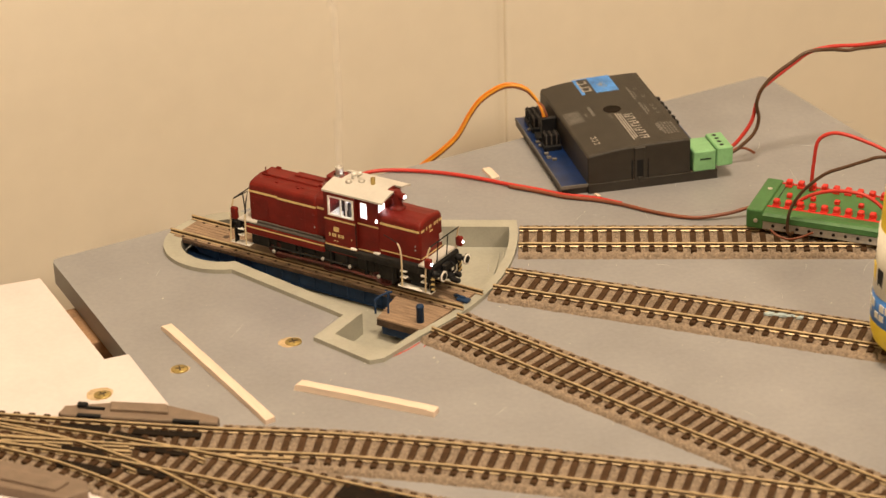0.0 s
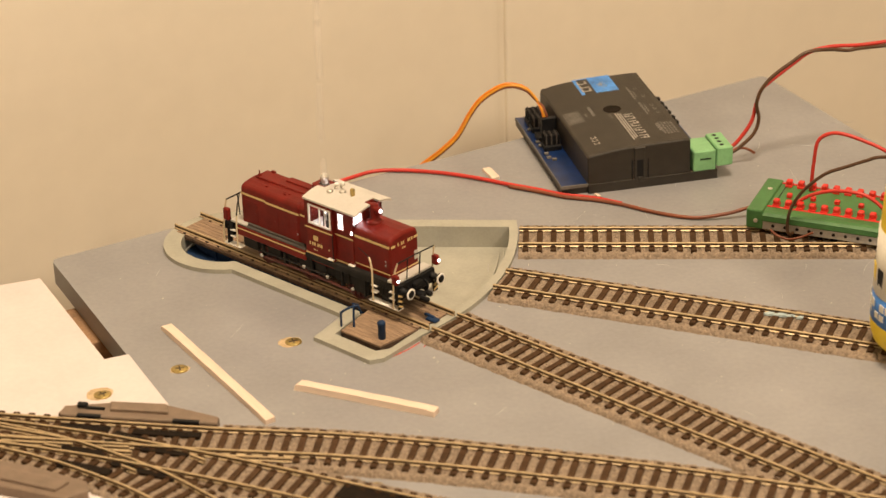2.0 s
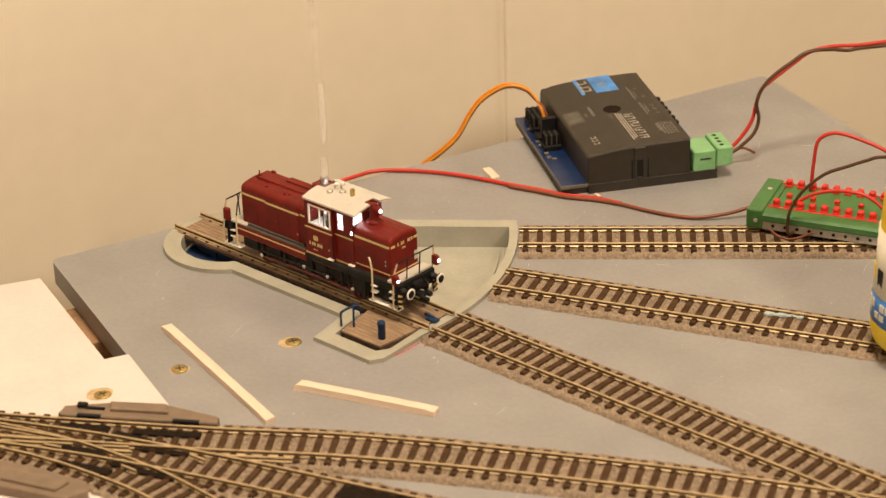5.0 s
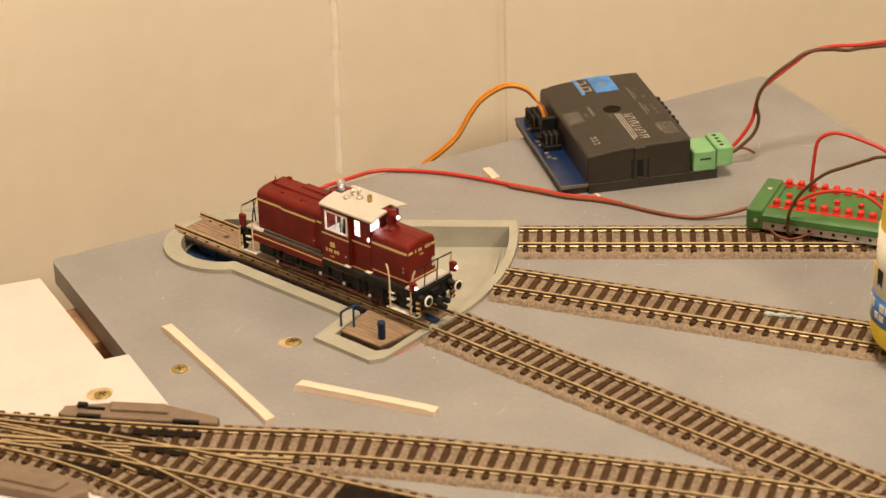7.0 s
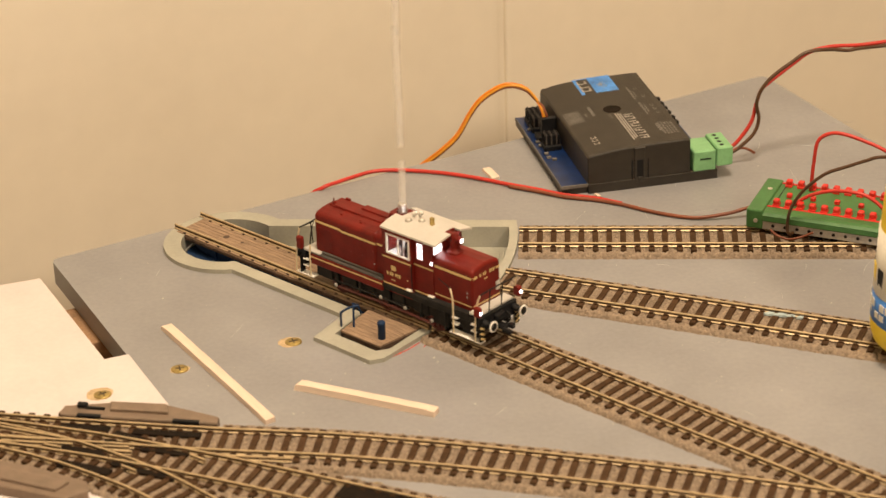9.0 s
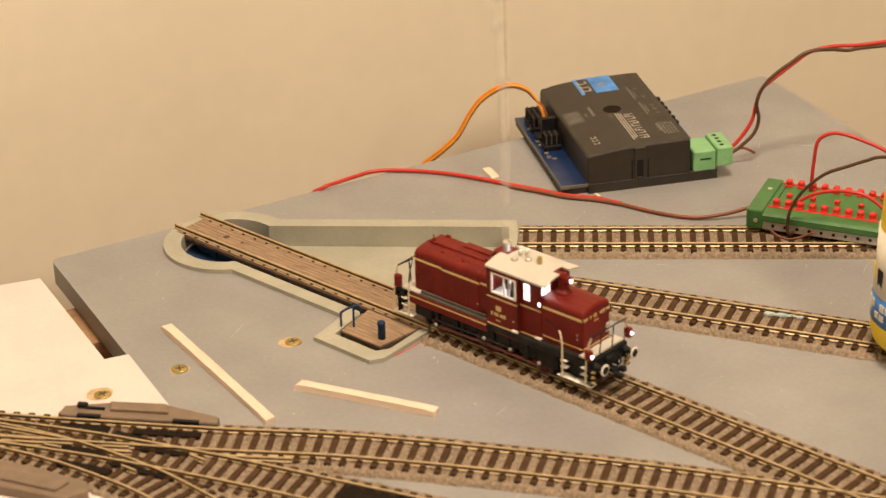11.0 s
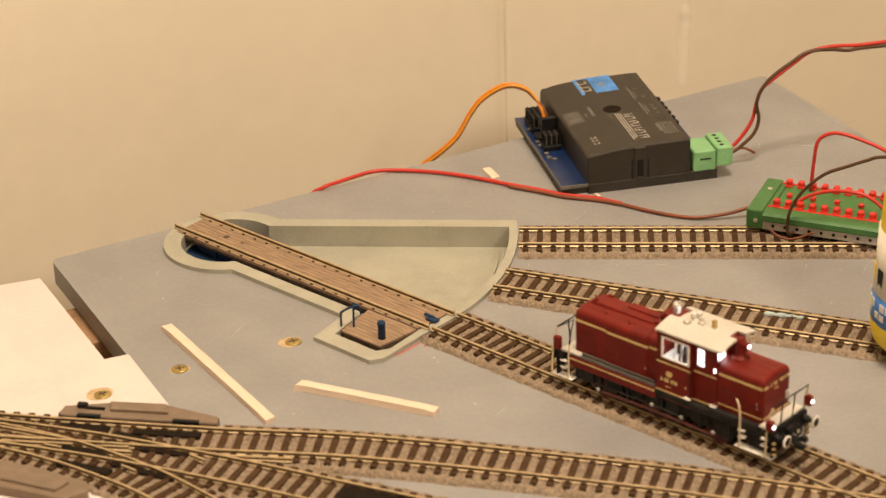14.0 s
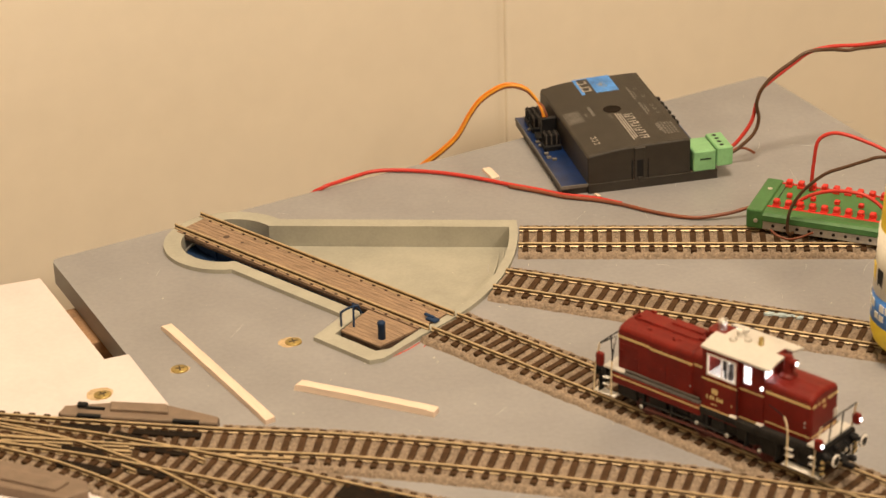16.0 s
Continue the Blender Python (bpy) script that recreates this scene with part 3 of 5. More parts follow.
def locomotive():
    t = thing("diesel_locomotive", "dark red diesel shunting locomotive with cream lines and pale roof", "model locomotive")
    # underframe
    b = box(bmesh.new(), -50, 51, -10.5, 10.5, 6.5, 14, 0.5)
    box(b, -55, 51, -12.3, 12.3, 12.6, 15.4, 0.3)
    box(b, 12, 47, -12.7, 12.7, 12.6, 15.6, 0.3)
    part("underframe", b, M_FRAME, t, "dark grey underframe")
    for s in (-1, 1):
        for x0, x1, z0, z1, d in ((-44, -37, 7, 14, 13.6), (-30, -21, 8, 14, 13.8), (-20, -10, 9.5, 14, 13.4), (-8, -1, 8.5, 14.2, 14), (2, 9, 9, 14, 13.8),
                                  (15, 24, 8, 14, 13.4), (27, 37, 6.5, 14, 13.8), (38, 46, 9, 15, 13.0)):
            part("gear_box", box(bmesh.new(), x0 - 3, x1 - 3, min(s * 9, s * (d - 2.2)), max(s * 9, s * (d - 2.2)), z0 - 2, z1 - 1, 0.4), M_FRAME, t)
        for x in (-33, -18, 0, 20, 35):
            part("hanger", box(bmesh.new(), x - 3.5, x - 2.5, min(s * 10, s * 12.3), max(s * 10, s * 12.3), 3.6, 13, 0.1), M_FRAME, t)
        part("brake_pipe", tube(bmesh.new(), [(-38, s * 12.2, 6.5), (-12, s * 12.2, 7.2), (10, s * 12.2, 7.0)], 0.45, 6), M_FRAME, t)
        b = bmesh.new()
        tube(b, [(-35, s * 11.9, 3.8), (-6, s * 11.9, 4.6), (9.4, s * 11.9, 4.4), (25.5, s * 11.9, 3.8)], 0.8, 6)
        part("coupling_rod", b, M_WHEEL, t, "dull red coupling rod")
        for x in (-35, -6, 25.5):
            b = bmesh.new()
            turn = pose(x, s * 8.9, 7.2, -90 * s)
            lathe(b, [(0.6, -1.2), (6.1, -1.2), (6.6, -0.6), (7.2, -0.4), (7.2, 1.1), (6.0, 1.2), (5.7, 0.7), (2.0, 0.6), (1.6, 1.6), (0.4, 1.7)], 28, turn)
            for k in range(9):
                a = 2 * math.pi * k / 9
                box(b, 1.5, 5.9, -0.5, 0.5, 0.4, 1.2, 0, 1, turn @ pose(0, 0, 0, 0, 0, math.degrees(a)))
            part("wheel", b, M_WHEEL, t, "dull red spoked wheel")
        for x, z in ((-36.6, 4.4), (-7.6, 7.3), (8.0, 6.8), (24.4, 5.6)):
            b = lathe(bmesh.new(), [(0.3, -0.2), (0.95, -0.1), (0.95, 0.5), (0.6, 0.75), (0.1, 0.8)], 14, pose(x, s * 12.3, z, -90 * s))
            part("crank_pin", b, M_PIN, t, "grey round crank pin", True)
        # side boxes beside the long bonnet
        part("side_box", box(bmesh.new(), -52.5, -6.2, min(s * 9, s * 12.7), max(s * 9, s * 12.7), 10.8, 16.2, 0.5), M_RED, t)
        b = box(bmesh.new(), -52.2, -6.4, min(s * 9.4, s * 12.5), max(s * 9.4, s * 12.5), 16.1, 16.8, 0.2)
        box(b, -47, -8, min(s * 9.4, s * 10.8), max(s * 9.4, s * 10.8), 16.7, 17.9, 0.3)
        part("walkway", b, M_WALK, t, "dark grey ribbed walkway")
        part("side_line", box(bmesh.new(), -52.55, -6.2, min(s * 12.6, s * 12.76), max(s * 12.6, s * 12.76), 14.3, 15.0), M_CREAM, t)
        part("walkway", box(bmesh.new(), 22, 47, min(s * 9, s * 12.6), max(s * 9, s * 12.6), 15.5, 16.4, 0.2), M_FRAME, t)
    # bonnets: the long one steps out ahead of its rear third
    b = bmesh.new()
    hood(b, -52.0, -33.0, 9.5, 16.6, 35.2, 38.4, True, False)
    part("long_bonnet", b, M_RED, t)
    b = bmesh.new()
    hood(b, -34.4, -11.8, 10.0, 16.6, 35.4, 38.6, False, True)
    part("bonnet_section", b, M_RED, t)
    b = bmesh.new()
    hood(b, -12.6, -5.5, 9.3, 16.6, 35.0, 38.3, False, False)
    part("bonnet_collar", b, M_RED, t)
    b = box(bmesh.new(), -49.4, -16.0, -1.4, 7.0, 37.2, 39.2, 0.35)
    box(b, -33.0, -16.2, 3.0, 7.4, 38.6, 39.9, 0.3)
    box(b, -16.2, -11.0, -0.6, 6.6, 37.6, 39.8, 0.4)
    hatch = part("bonnet_hatch", b, M_RED, t)
    for x, y in ((-26, -4.6), (-22.5, -4.9), (-24.6, -6.0), (-38, -5.0)):
        part("hatch_hinge", box(bmesh.new(), x - 0.8, x + 0.8, y - 0.3, y + 0.3, 37.6, 38.45, 0.12), M_RED, t)
    for x in (-46, -40, -34, -28, -22):
        part("hatch_hinge", box(bmesh.new(), x - 0.7, x + 0.7, -1.75, -1.2, 38.3, 39.0, 0.12), M_RED, hatch)
    b = tube(bmesh.new(), [(-47.7, 0, 38.8), (-47.7, 0, 41.9)], 0.32, 6)
    box(b, -48.6, -46.8, -0.8, 0.8, 38.8, 40.1, 0.3)
    part("filler_cap", b, M_RED, t)
    part("lifting_eye", box(bmesh.new(), -46.2, -43.4, 6.0, 7.4, 38.9, 40.0, 0.3), M_RED, t)
    b = bmesh.new()
    hood(b, 23.0, 47.0, 9.6, 16.4, 34.6, 37.6, False, True)
    part("short_bonnet", b, M_RED, t)
    # cream lines round the bonnets
    for s in (-1, 1):
        def line(x0, x1, y, z0, z1):
            y0, y1 = sorted((s * (y - 0.1), s * (y + 0.08)))
            part("bonnet_line", box(bmesh.new(), x0, x1, y0, y1, z0, z1), M_CREAM, t)
        line(-51.6, -34.5, 9.5, 31.9, 33.0)
        line(-34.3, -11.9, 10.0, 31.7, 32.8)
        line(-11.6, -6.0, 9.3, 31.8, 32.9)
        line(24.5, 46.4, 9.6, 31.9, 33.1)
        line(24.5, 46.4, 9.6, 18.3, 18.9)
        # door joints, latches and hinges on the bonnet sides
        b = bmesh.new()
        for x, y in ((-40.6, 9.5), (-26, 10.0), (-18.5, 10.0)):
            box(b, x - 0.1, x + 0.1, min(s * (y - 0.1), s * (y + 0.12)), max(s * (y - 0.1), s * (y + 0.12)), 19, 29.6)
        box(b, -50.8, -40.6, min(s * 9.4, s * 9.62), max(s * 9.4, s * 9.62), 29.4, 29.6)
        for x, y, z in ((-49.5, 9.5, 26), (-42, 9.5, 24), (-28, 10.0, 24), (-20.4, 10.0, 24), (-13.6, 10.0, 23), (-13.6, 10.0, 28)):
            box(b, x - 0.7, x + 0.7, min(s * (y - 0.1), s * (y + 0.28)), max(s * (y - 0.1), s * (y + 0.28)), z, z + 0.5, 0.1)
        part("bonnet_seam", b, M_RED, t)
        b = bmesh.new()
        for x, y, z in ((-13.0, 10.0, 21.5), (44.0, 9.6, 22.5), (44.0, 9.6, 24.5)):
            box(b, x - 0.35, x + 0.35, min(s * y, s * (y + 0.3)), max(s * y, s * (y + 0.3)), z, z + 0.8, 0.1)
        part("bonnet_latch", b, M_PIN, t, "small grey latch")
    part("bonnet_line", box(bmesh.new(), 46.9, 47.1, -8.9, -6.2, 31.9, 33.1), M_CREAM, t)
    part("bonnet_line", box(bmesh.new(), 46.9, 47.1, 6.4, 8.9, 31.9, 33.1), M_CREAM, t)
    part("bonnet_line", box(bmesh.new(), 46.9, 47.1, -8.9, 8.9, 18.3, 18.9), M_CREAM, t)
    part("bonnet_line", box(bmesh.new(), -52.1, -51.9, -8.9, 8.9, 31.9, 33.0), M_CREAM, t)
    for y, z, w, h in ((-4.6, 31.7, 0.8, 1.6), (-2.2, 31.7, 0.8, 1.6), (-1.0, 31.7, 0.8, 1.6), (2.2, 31.7, 0.9, 1.6), (3.5, 31.7, 0.5, 1.6), (4.6, 31.7, 0.9, 1.6), (-1.6, 29.6, 0.6, 0.7), (-0.6, 29.6, 1.4, 0.7)):
        part("front_marking", box(bmesh.new(), 46.9, 47.1, y, y + w, z, z + h), M_CREAM, t, "small cream marking bar")
    # cab, wall by wall

    def cab_wall(a0, a1, z0, z1, windows, place):
        b = bmesh.new()
        wall_with_window(b, a0, a1, z0, z1, windows, place)
        part("cab_wall", b, M_RED, t)
    for s in (-1, 1):
        cab_wall(-5.9, 12.0, 11.9, 44.2, [(-3.1, 10.7, 32.0, 41.2)], lambda a, z, d, s=s: (a, s * (11.7 - d), z))
        cab_wall(12.0, 23.8, 12.4, 44.4, [(13.6, 17.6, 32.8, 41.0)], lambda a, z, d, s=s: (a, s * (10.0 - d), z))
        cab_wall(9.4, 11.6, 11.9, 44.2, [], lambda a, z, d, s=s: (11.3 + d, s * a, z))
    cab_wall(-11.6, 11.6, 14, 44.6, [(-10.9, -8.0, 33.6, 41.6), (8.0, 10.9, 33.6, 41.6)], lambda a, z, d: (-5.9 + d, a, z))
    cab_wall(-9.9, 9.9, 14, 45.1, [(-9.3, -2.8, 37.0, 43.4), (2.8, 9.3, 37.0, 43.4)], lambda a, z, d: (23.8 - d, a, z))
    part("cab_floor", box(box(bmesh.new(), -5.1, 11.4, -10.9, 10.9, 29.8, 30.4), 12.2, 23.0, -9.2, 9.2, 29.8, 30.4), M_WHITEP, t)
    b = box(bmesh.new(), -2, 2.0, -4, 4, 30.4, 37.4, 0.5)
    part("cab_desk", b, M_WALK, t, "dark desk inside the cab")
    b = box(bmesh.new(), 3.6, 7, -9.6, -5.6, 30.4, 34.8, 0.6)
    box(b, 6.4, 7.4, -9.6, -5.6, 34, 39, 0.4)
    part("cab_seat", b, M_WALK, t, "dark seat inside the cab")
    part("cab_partition", box(bmesh.new(), 5.2, 6.0, -10.2, 10.2, 30.4, 41.0, 0.2), M_WHITEP, t, "white inner cab panel")
    part("cab_lining", box(bmesh.new(), -4.4, 22.6, 8.4, 8.9, 30.4, 33.0, 0.1), M_WHITEP, t)
    part("cab_console", box(bmesh.new(), 16, 20, -5, 5, 30.4, 34.0, 0.4), M_WHITEP, t)
    part("cab_lamp", box(bmesh.new(), -1, 20.5, -7.4, 7.4, 42.6, 43.0), M_GLOW, t, "white glowing cab lamp")
    for s in (-1, 1):
        def strip(x0, x1, y0, y1, z0, z1, bevel=0.0, bm=None):
            return box(bm or bmesh.new(), x0, x1, min(s * y0, s * y1), max(s * y0, s * y1), z0, z1, bevel)
        fr = bmesh.new()
        for x0, x1, z0, z1 in ((-3.6, -2.6, 31.5, 41.7), (10.2, 11.2, 31.5, 41.7), (-3.6, 11.2, 31.5, 32.4), (-3.6, 11.2, 40.9, 41.7), (3.6, 4.2, 32.0, 41.2)):
            strip(x0, x1, 11.1, 11.95, z0, z1, 0.15, fr)
        w = part("cab_window", fr, M_WHITEP, t, "white framed cab side window")
        g = part("pane", strip(-2.9, 10.5, 11.3, 11.45, 32.2, 41.1), M_GLASS, w)
        g.visible_shadow = False
        g = part("door_pane", strip(13.6, 17.6, 9.5, 9.65, 32.8, 41.0), M_GLASS, t)
        g.visible_shadow = False
        for y0, y1, z0, z1, x0, x1 in ((11.65, 11.82, 15.6, 16.3, -5.9, 12.0), (9.95, 10.12, 16.0, 16.7, 12.1, 23.8), (11.65, 11.82, 29.1, 29.8, -5.9, 12.0), (9.95, 10.12, 29.5, 30.2, 12.1, 23.8)):
            part("cab_line", strip(x0, x1, y0, y1, z0, z1), M_CREAM, t)
        part("crest", strip(-0.7, 2.3, 11.6, 11.85, 23.4, 25.8, 0.3), M_CREAM, t, "square cream emblem plate")
        for x0, x1 in ((-3.5, -2.7), (-1.7, -0.9), (-0.5, 0.5), (1.7, 2.6), (3.0, 3.6), (4.0, 4.9)):
            part("number_bar", strip(x0, x1, 11.6, 11.82, 20.5, 22.2), M_CREAM, t)
        part("number_bar", strip(9.0, 9.6, 11.6, 11.82, 20.5, 21.2), M_CREAM, t)
        for x0, x1 in ((-0.9, 0.3), (0.9, 1.7)):
            part("number_bar", strip(x0, x1, 11.6, 11.82, 18.2, 18.7), M_CREAM, t)
        for x, y in ((10.6, 12.4), (22.6, 10.8)):
            part("door_step", strip(x - 1.7, x + 1.7, y - 1.4, y + 0.6, 16.2, 17.1, 0.3), M_WHITEP, t)
        # No lamp here: a glowing spot imitates cab light leaking at the corner.
        part("door_lamp", lathe(bmesh.new(), [(0.5, 0), (0.5, 0.35), (0.1, 0.5)], 12, pose(23.0, s * 10.0, 33.2, -90 * s) @ Matrix.Diagonal((1, 2.0, 1, 1))), M_HEAD_LEAK, t, "small glowing spot added for light leaking at the cab corner", True)
        b = tube(bmesh.new(), spline([(12.3, s * 11.9, 17), (12.3, s * 12.1, 20), (12.3, s * 12.1, 28), (12.3, s * 11.9, 30)], 3), 0.22, 6)
        part("door_grab_rail", b, M_BLACK, t)
    # roof: an arched sheet with a notch over the front lamp
    b = bmesh.new()
    ys = [-12.4 + k * 24.8 / 20 for k in range(21)]

    def rzz(y):
        return 46.7 - 2.2 * (abs(y) / 12.4) ** 2.0
    rows = []
    ys = sorted(ys + [-1.61, -1.59, 8.39, 8.41, -2.01, -1.99, 4.39, 4.41])
    for y in ys:
        x0 = -1.8 if -1.6 < y < 8.4 else -6.2
        x1 = 24.0 if -2.0 < y < 4.4 else 28.0
        rows.append([b.verts.new((x, y, rzz(y) + dz)) for x, dz in ((x0, 0), (x1, 0), (x1, -0.9), (x0, -0.9))])
    for a, c in zip(rows, rows[1:]):
        for k in range(4):
            b.faces.new((a[k], a[(k + 1) % 4], c[(k + 1) % 4], c[k]))
    b.faces.new(rows[0])
    b.faces.new(rows[-1][::-1])
    part("roof", b, M_ROOF, t, "pale grey arched cab roof")
    for x, y in ((3.4, -3.3), (8.7, -0.2)):
        part("roof_vent", lathe(bmesh.new(), [(1.5, 45.6), (1.7, 46.6), (1.6, 47.3), (1.2, 47.7), (0.2, 47.8)], 18, pose(x, y, 0)), M_METAL, t, "bright round roof vent", True)
    for x, y in ((2.4, 1.2), (4.2, 3.4)):
        b = tube(bmesh.new(), [(x, y, 46.0), (x, y, 48.4), (x + 0.7, y - 0.3, 49.0), (x + 2.2, y - 1.0, 49.2)], [0.5, 0.5, 0.6, 1.1], 12)
        part("roof_horn", b, M_WHITEP, t, "pale signal horn", True)
    part("roof_box", box(bmesh.new(), 14.1, 15.9, -1.0, 1.0, 46.2, 50.2, 0.3), M_BRASS, t, "small brass-coloured roof fitting")
    # chimney on its chamfered base
    plan = [(-12.0, 0.4), (-10.6, -1.0), (-3.2, -1.0), (-2.0, 0.4), (-2.0, 6.4), (-3.4, 7.8), (-10.6, 7.8), (-12.0, 6.4)]
    b = prism(bmesh.new(), plan, 43.8, 45.5, 0.5)
    prism(b, [(-7 + (x + 7) * 0.86, 3.4 + (y - 3.4) * 0.86) for x, y in plan], 37.4, 44.0)
    box(b, -14.4, -11.4, 1.6, 5.8, 37.6, 42.6, 0.5)
    part("chimney_base", b, M_RED, t)
    part("chimney", lathe(bmesh.new(), [(2.0, 45.2), (1.75, 45.8), (1.75, 47.6), (2.0, 47.8), (2.0, 49.7), (1.8, 49.9), (1.5, 49.7), (1.45, 45.6)], 24, pose(-6.5, 3.3, 0)), M_METAL, t, "bright metal chimney", True)
    # Added filler that blocks the cab glow in the gap below the roof.
    part("roof_fillet", box(bmesh.new(), 23.2, 24.3, -3.2, 5.4, 44.2, 46.3, 0.2), M_RED, t)
    # lamp turret between roof and short bonnet
    b = lathe(bmesh.new(), [(4.0, 36.6), (4.0, 37.7), (3.6, 38.3), (2.7, 38.8), (2.3, 39.6), (2.2, 45.2), (1.5, 46.6), (0.2, 46.9)], 24, pose(28.6, 0, 0))
    lathe(b, [(1.3, 0), (1.75, 1.0), (1.75, 3.6), (1.5, 3.9), (0.4, 3.9)], 18, pose(28.7, 0, 43.8, 0, 90, 0))
    box(b, 22.8, 27.5, -1.3, 1.3, 42.0, 46.2, 0.4)
    part("lamp_turret", b, M_RED, t, "red lamp housing in front of the cab")
    part("turret_lens", lathe(bmesh.new(), [(0.9, 0), (0.9, 0.4), (0.2, 0.65)], 14, pose(32.5, 0, 43.8, 0, 90, 0)), M_HEAD_LEAK, t, "glowing white lamp lens", True)
    # ends
    for e in (-1, 1):
        far = 54.2 if e > 0 else 58.6
        lip = far - 1.8 if e > 0 else far - 1.0
        deck = box(bmesh.new(), min(e * 46.8, e * lip), max(e * 46.8, e * lip), -12.2, 12.2, 16.2, 17.4, 0.25)
        part("end_platform", deck, M_ROOF, t, "pale grey end platform")
        b = box(bmesh.new(), min(e * (far - 2.9), e * (far - 0.4)), max(e * (far - 2.9), e * (far - 0.4)), -13.0, 13.0, 9.0, 16.2, 0.4)
        part("buffer_beam", b, M_BLACK, t)
        for s in (-1, 1):
            turn = pose(e * (far - (1.2 if e > 0 else 3.6)), s * 10.2, 13.4, 0, 90 * e, 0)
            b = lathe(bmesh.new(), [(1.7, -0.2), (1.7, 3.2), (1.0, 3.3), (1.0, 5.6), (2.1, 5.8), (2.7, 6.2), (2.7, 6.7)], 22, turn)
            bu = part("buffer", b, M_BLACK, t, "", True)
            part("buffer_ring", lathe(bmesh.new(), [(1.85, 6.7), (2.72, 6.55), (2.72, 6.9), (2.4, 7.05), (1.85, 7.05)], 22, turn), M_WHITEP, bu, "white ring on the buffer head", True)
            part("buffer_disc", lathe(bmesh.new(), [(1.9, 6.6), (1.9, 7.13), (0.2, 7.22)], 18, turn), M_BLACK, bu, "", True)
            # lamp on its bracket
            b = box(bmesh.new(), min(e * (far - 2.4), e * (far + 1.2)), max(e * (far - 2.4), e * (far + 1.2)), s * 13.7 - 1.25, s * 13.7 + 1.25, 17.6, 22.6 if e > 0 else 24.0, 0.8, 2)
            lp = part("lamp_housing", b, M_RED, t, "dark red lamp housing")
            part("lamp_lens", lathe(bmesh.new(), [(0.78, 0), (0.78, 0.4), (0.5, 0.62), (0.1, 0.68)], 16, pose(e * (far + 1.1), s * 13.8, 20.0, 0, 90 * e, 0)), M_HEAD_LEAK if e > 0 else M_WHITEP, lp, "round lamp lens", True)
            # steps at the corner
            pl, pr = (35.8, 54.6) if e > 0 else (50.4, 62.0)
            plate = box(bmesh.new(), min(e * pl, e * pr), max(e * pl, e * pr), min(s * 9.8, s * 13.6), max(s * 9.8, s * 13.6), 4.0, 4.7, 0.2)
            part("foot_plate", plate, M_WHITEP, t, "white foot plate")
            for x in ((39.0, 50.4) if e > 0 else (55.4,)):
                for z in (8.8, 12.0):
                    part("step", box(bmesh.new(), min(e * (x - 1.7), e * (x + 1.7)), max(e * (x - 1.7), e * (x + 1.7)), min(s * 11.2, s * 13.5), max(s * 11.2, s * 13.5), z, z + 0.7, 0.15), M_WHITEP, t, "white step")
            b = box(bmesh.new(), min(e * 41, e * 51), max(e * 41, e * 51), min(s * 9.4, s * 10.4), max(s * 9.4, s * 10.4), 4.6, 15.0, 0.2)
            part("step_back", b, M_BLACK, t)
            # chevrons on the corner post
            ch = bmesh.new()
            box(ch, min(e * (far - 0.2), e * (far + 0.5)), max(e * (far - 0.2), e * (far + 0.5)), min(s * 10.6, s * 13.5), max(s * 10.6, s * 13.5), 4.7, 13.0, 0.1)
            cp = part("corner_panel", ch, M_BLACK, t)
            for z in (6.8, 9.4, 12.0):
                st = box(bmesh.new(), -0.12, 0.12, -1.55, 1.55, -0.5, 0.5, 0, 1, pose(e * (far + 0.5), s * 12.05, z - 0.6, 28 * s, 0, 0))
                part("chevron", st, M_CREAM, cp, "yellow warning stripe")
            # hand rails
            if e > 0:
                b = tube(bmesh.new(), spline([(38.4, s * 13.3, 4.6), (38.4, s * 13.3, 14), (38.2, s * 13.2, 20.5), (37.2, s * 12.9, 24.2), (35.6, s * 12.0, 25.6)], 4), 0.42, 6)
                part("handrail", b, M_BRASSW, t, "cream bent handrail")
                part("handrail_wire", tube(bmesh.new(), [(35.6, s * 12.0, 25.6), (30.0, s * 10.6, 26.6), (26.5, s * 9.7, 27.0)], 0.22, 6), M_BLACK, t)
                b = tube(bmesh.new(), spline([(51.4, s * 13.4, 4.6), (51.6, s * 13.4, 13), (52.0, s * 13.3, 18.6), (53.0, s * 13.0, 24.6), (54.0, s * 12.4, 28.0)], 4), 0.42, 6)
                part("handrail", b, M_BRASSW, t, "cream bent handrail")
            else:
                b = tube(bmesh.new(), spline([(-61.6, s * 13.4, 4.6), (-61.2, s * 13.4, 13), (-60.2, s * 13.3, 21), (-58.7, s * 13.0, 28.0)], 4), 0.42, 6)
                part("handrail", b, M_BRASSW, t, "cream bent handrail")
                b = tube(bmesh.new(), spline([(-52.4, s * 13.2, 4.6), (-52.4, s * 13.2, 15), (-52.3, s * 12.8, 21)], 4), 0.38, 6)
                part("handrail", b, M_BRASSW, t, "cream upright handrail")
                part("handrail_wire", tube(bmesh.new(), [(-52.3, s * 12.8, 21), (-52.3, s * 11.8, 26.5), (-52.1, s * 9.9, 32.0), (-58.7, s * 13.0, 28.0)], 0.34, 6), M_BLACK, t)
        b = bmesh.new()
        c = 54.0 if e > 0 else 58.7
        tube(b, [(e * c, -12.4, 28.0), (e * c, 0, 28.3), (e * c, 12.4, 28.0)], 0.34, 6)
        for y in (-5.5, 3.0):
            tube(b, [(e * (c - 1), y, 17.2), (e * c, y, 28.2)], 0.3, 6)
        part("end_rail", b, M_BLACK, t, "thin dark end railing")
        b = box(bmesh.new(), min(e * 52, e * 59), max(e * 52, e * 59), -2.2, 2.2, 7.6, 9.6, 0.5)
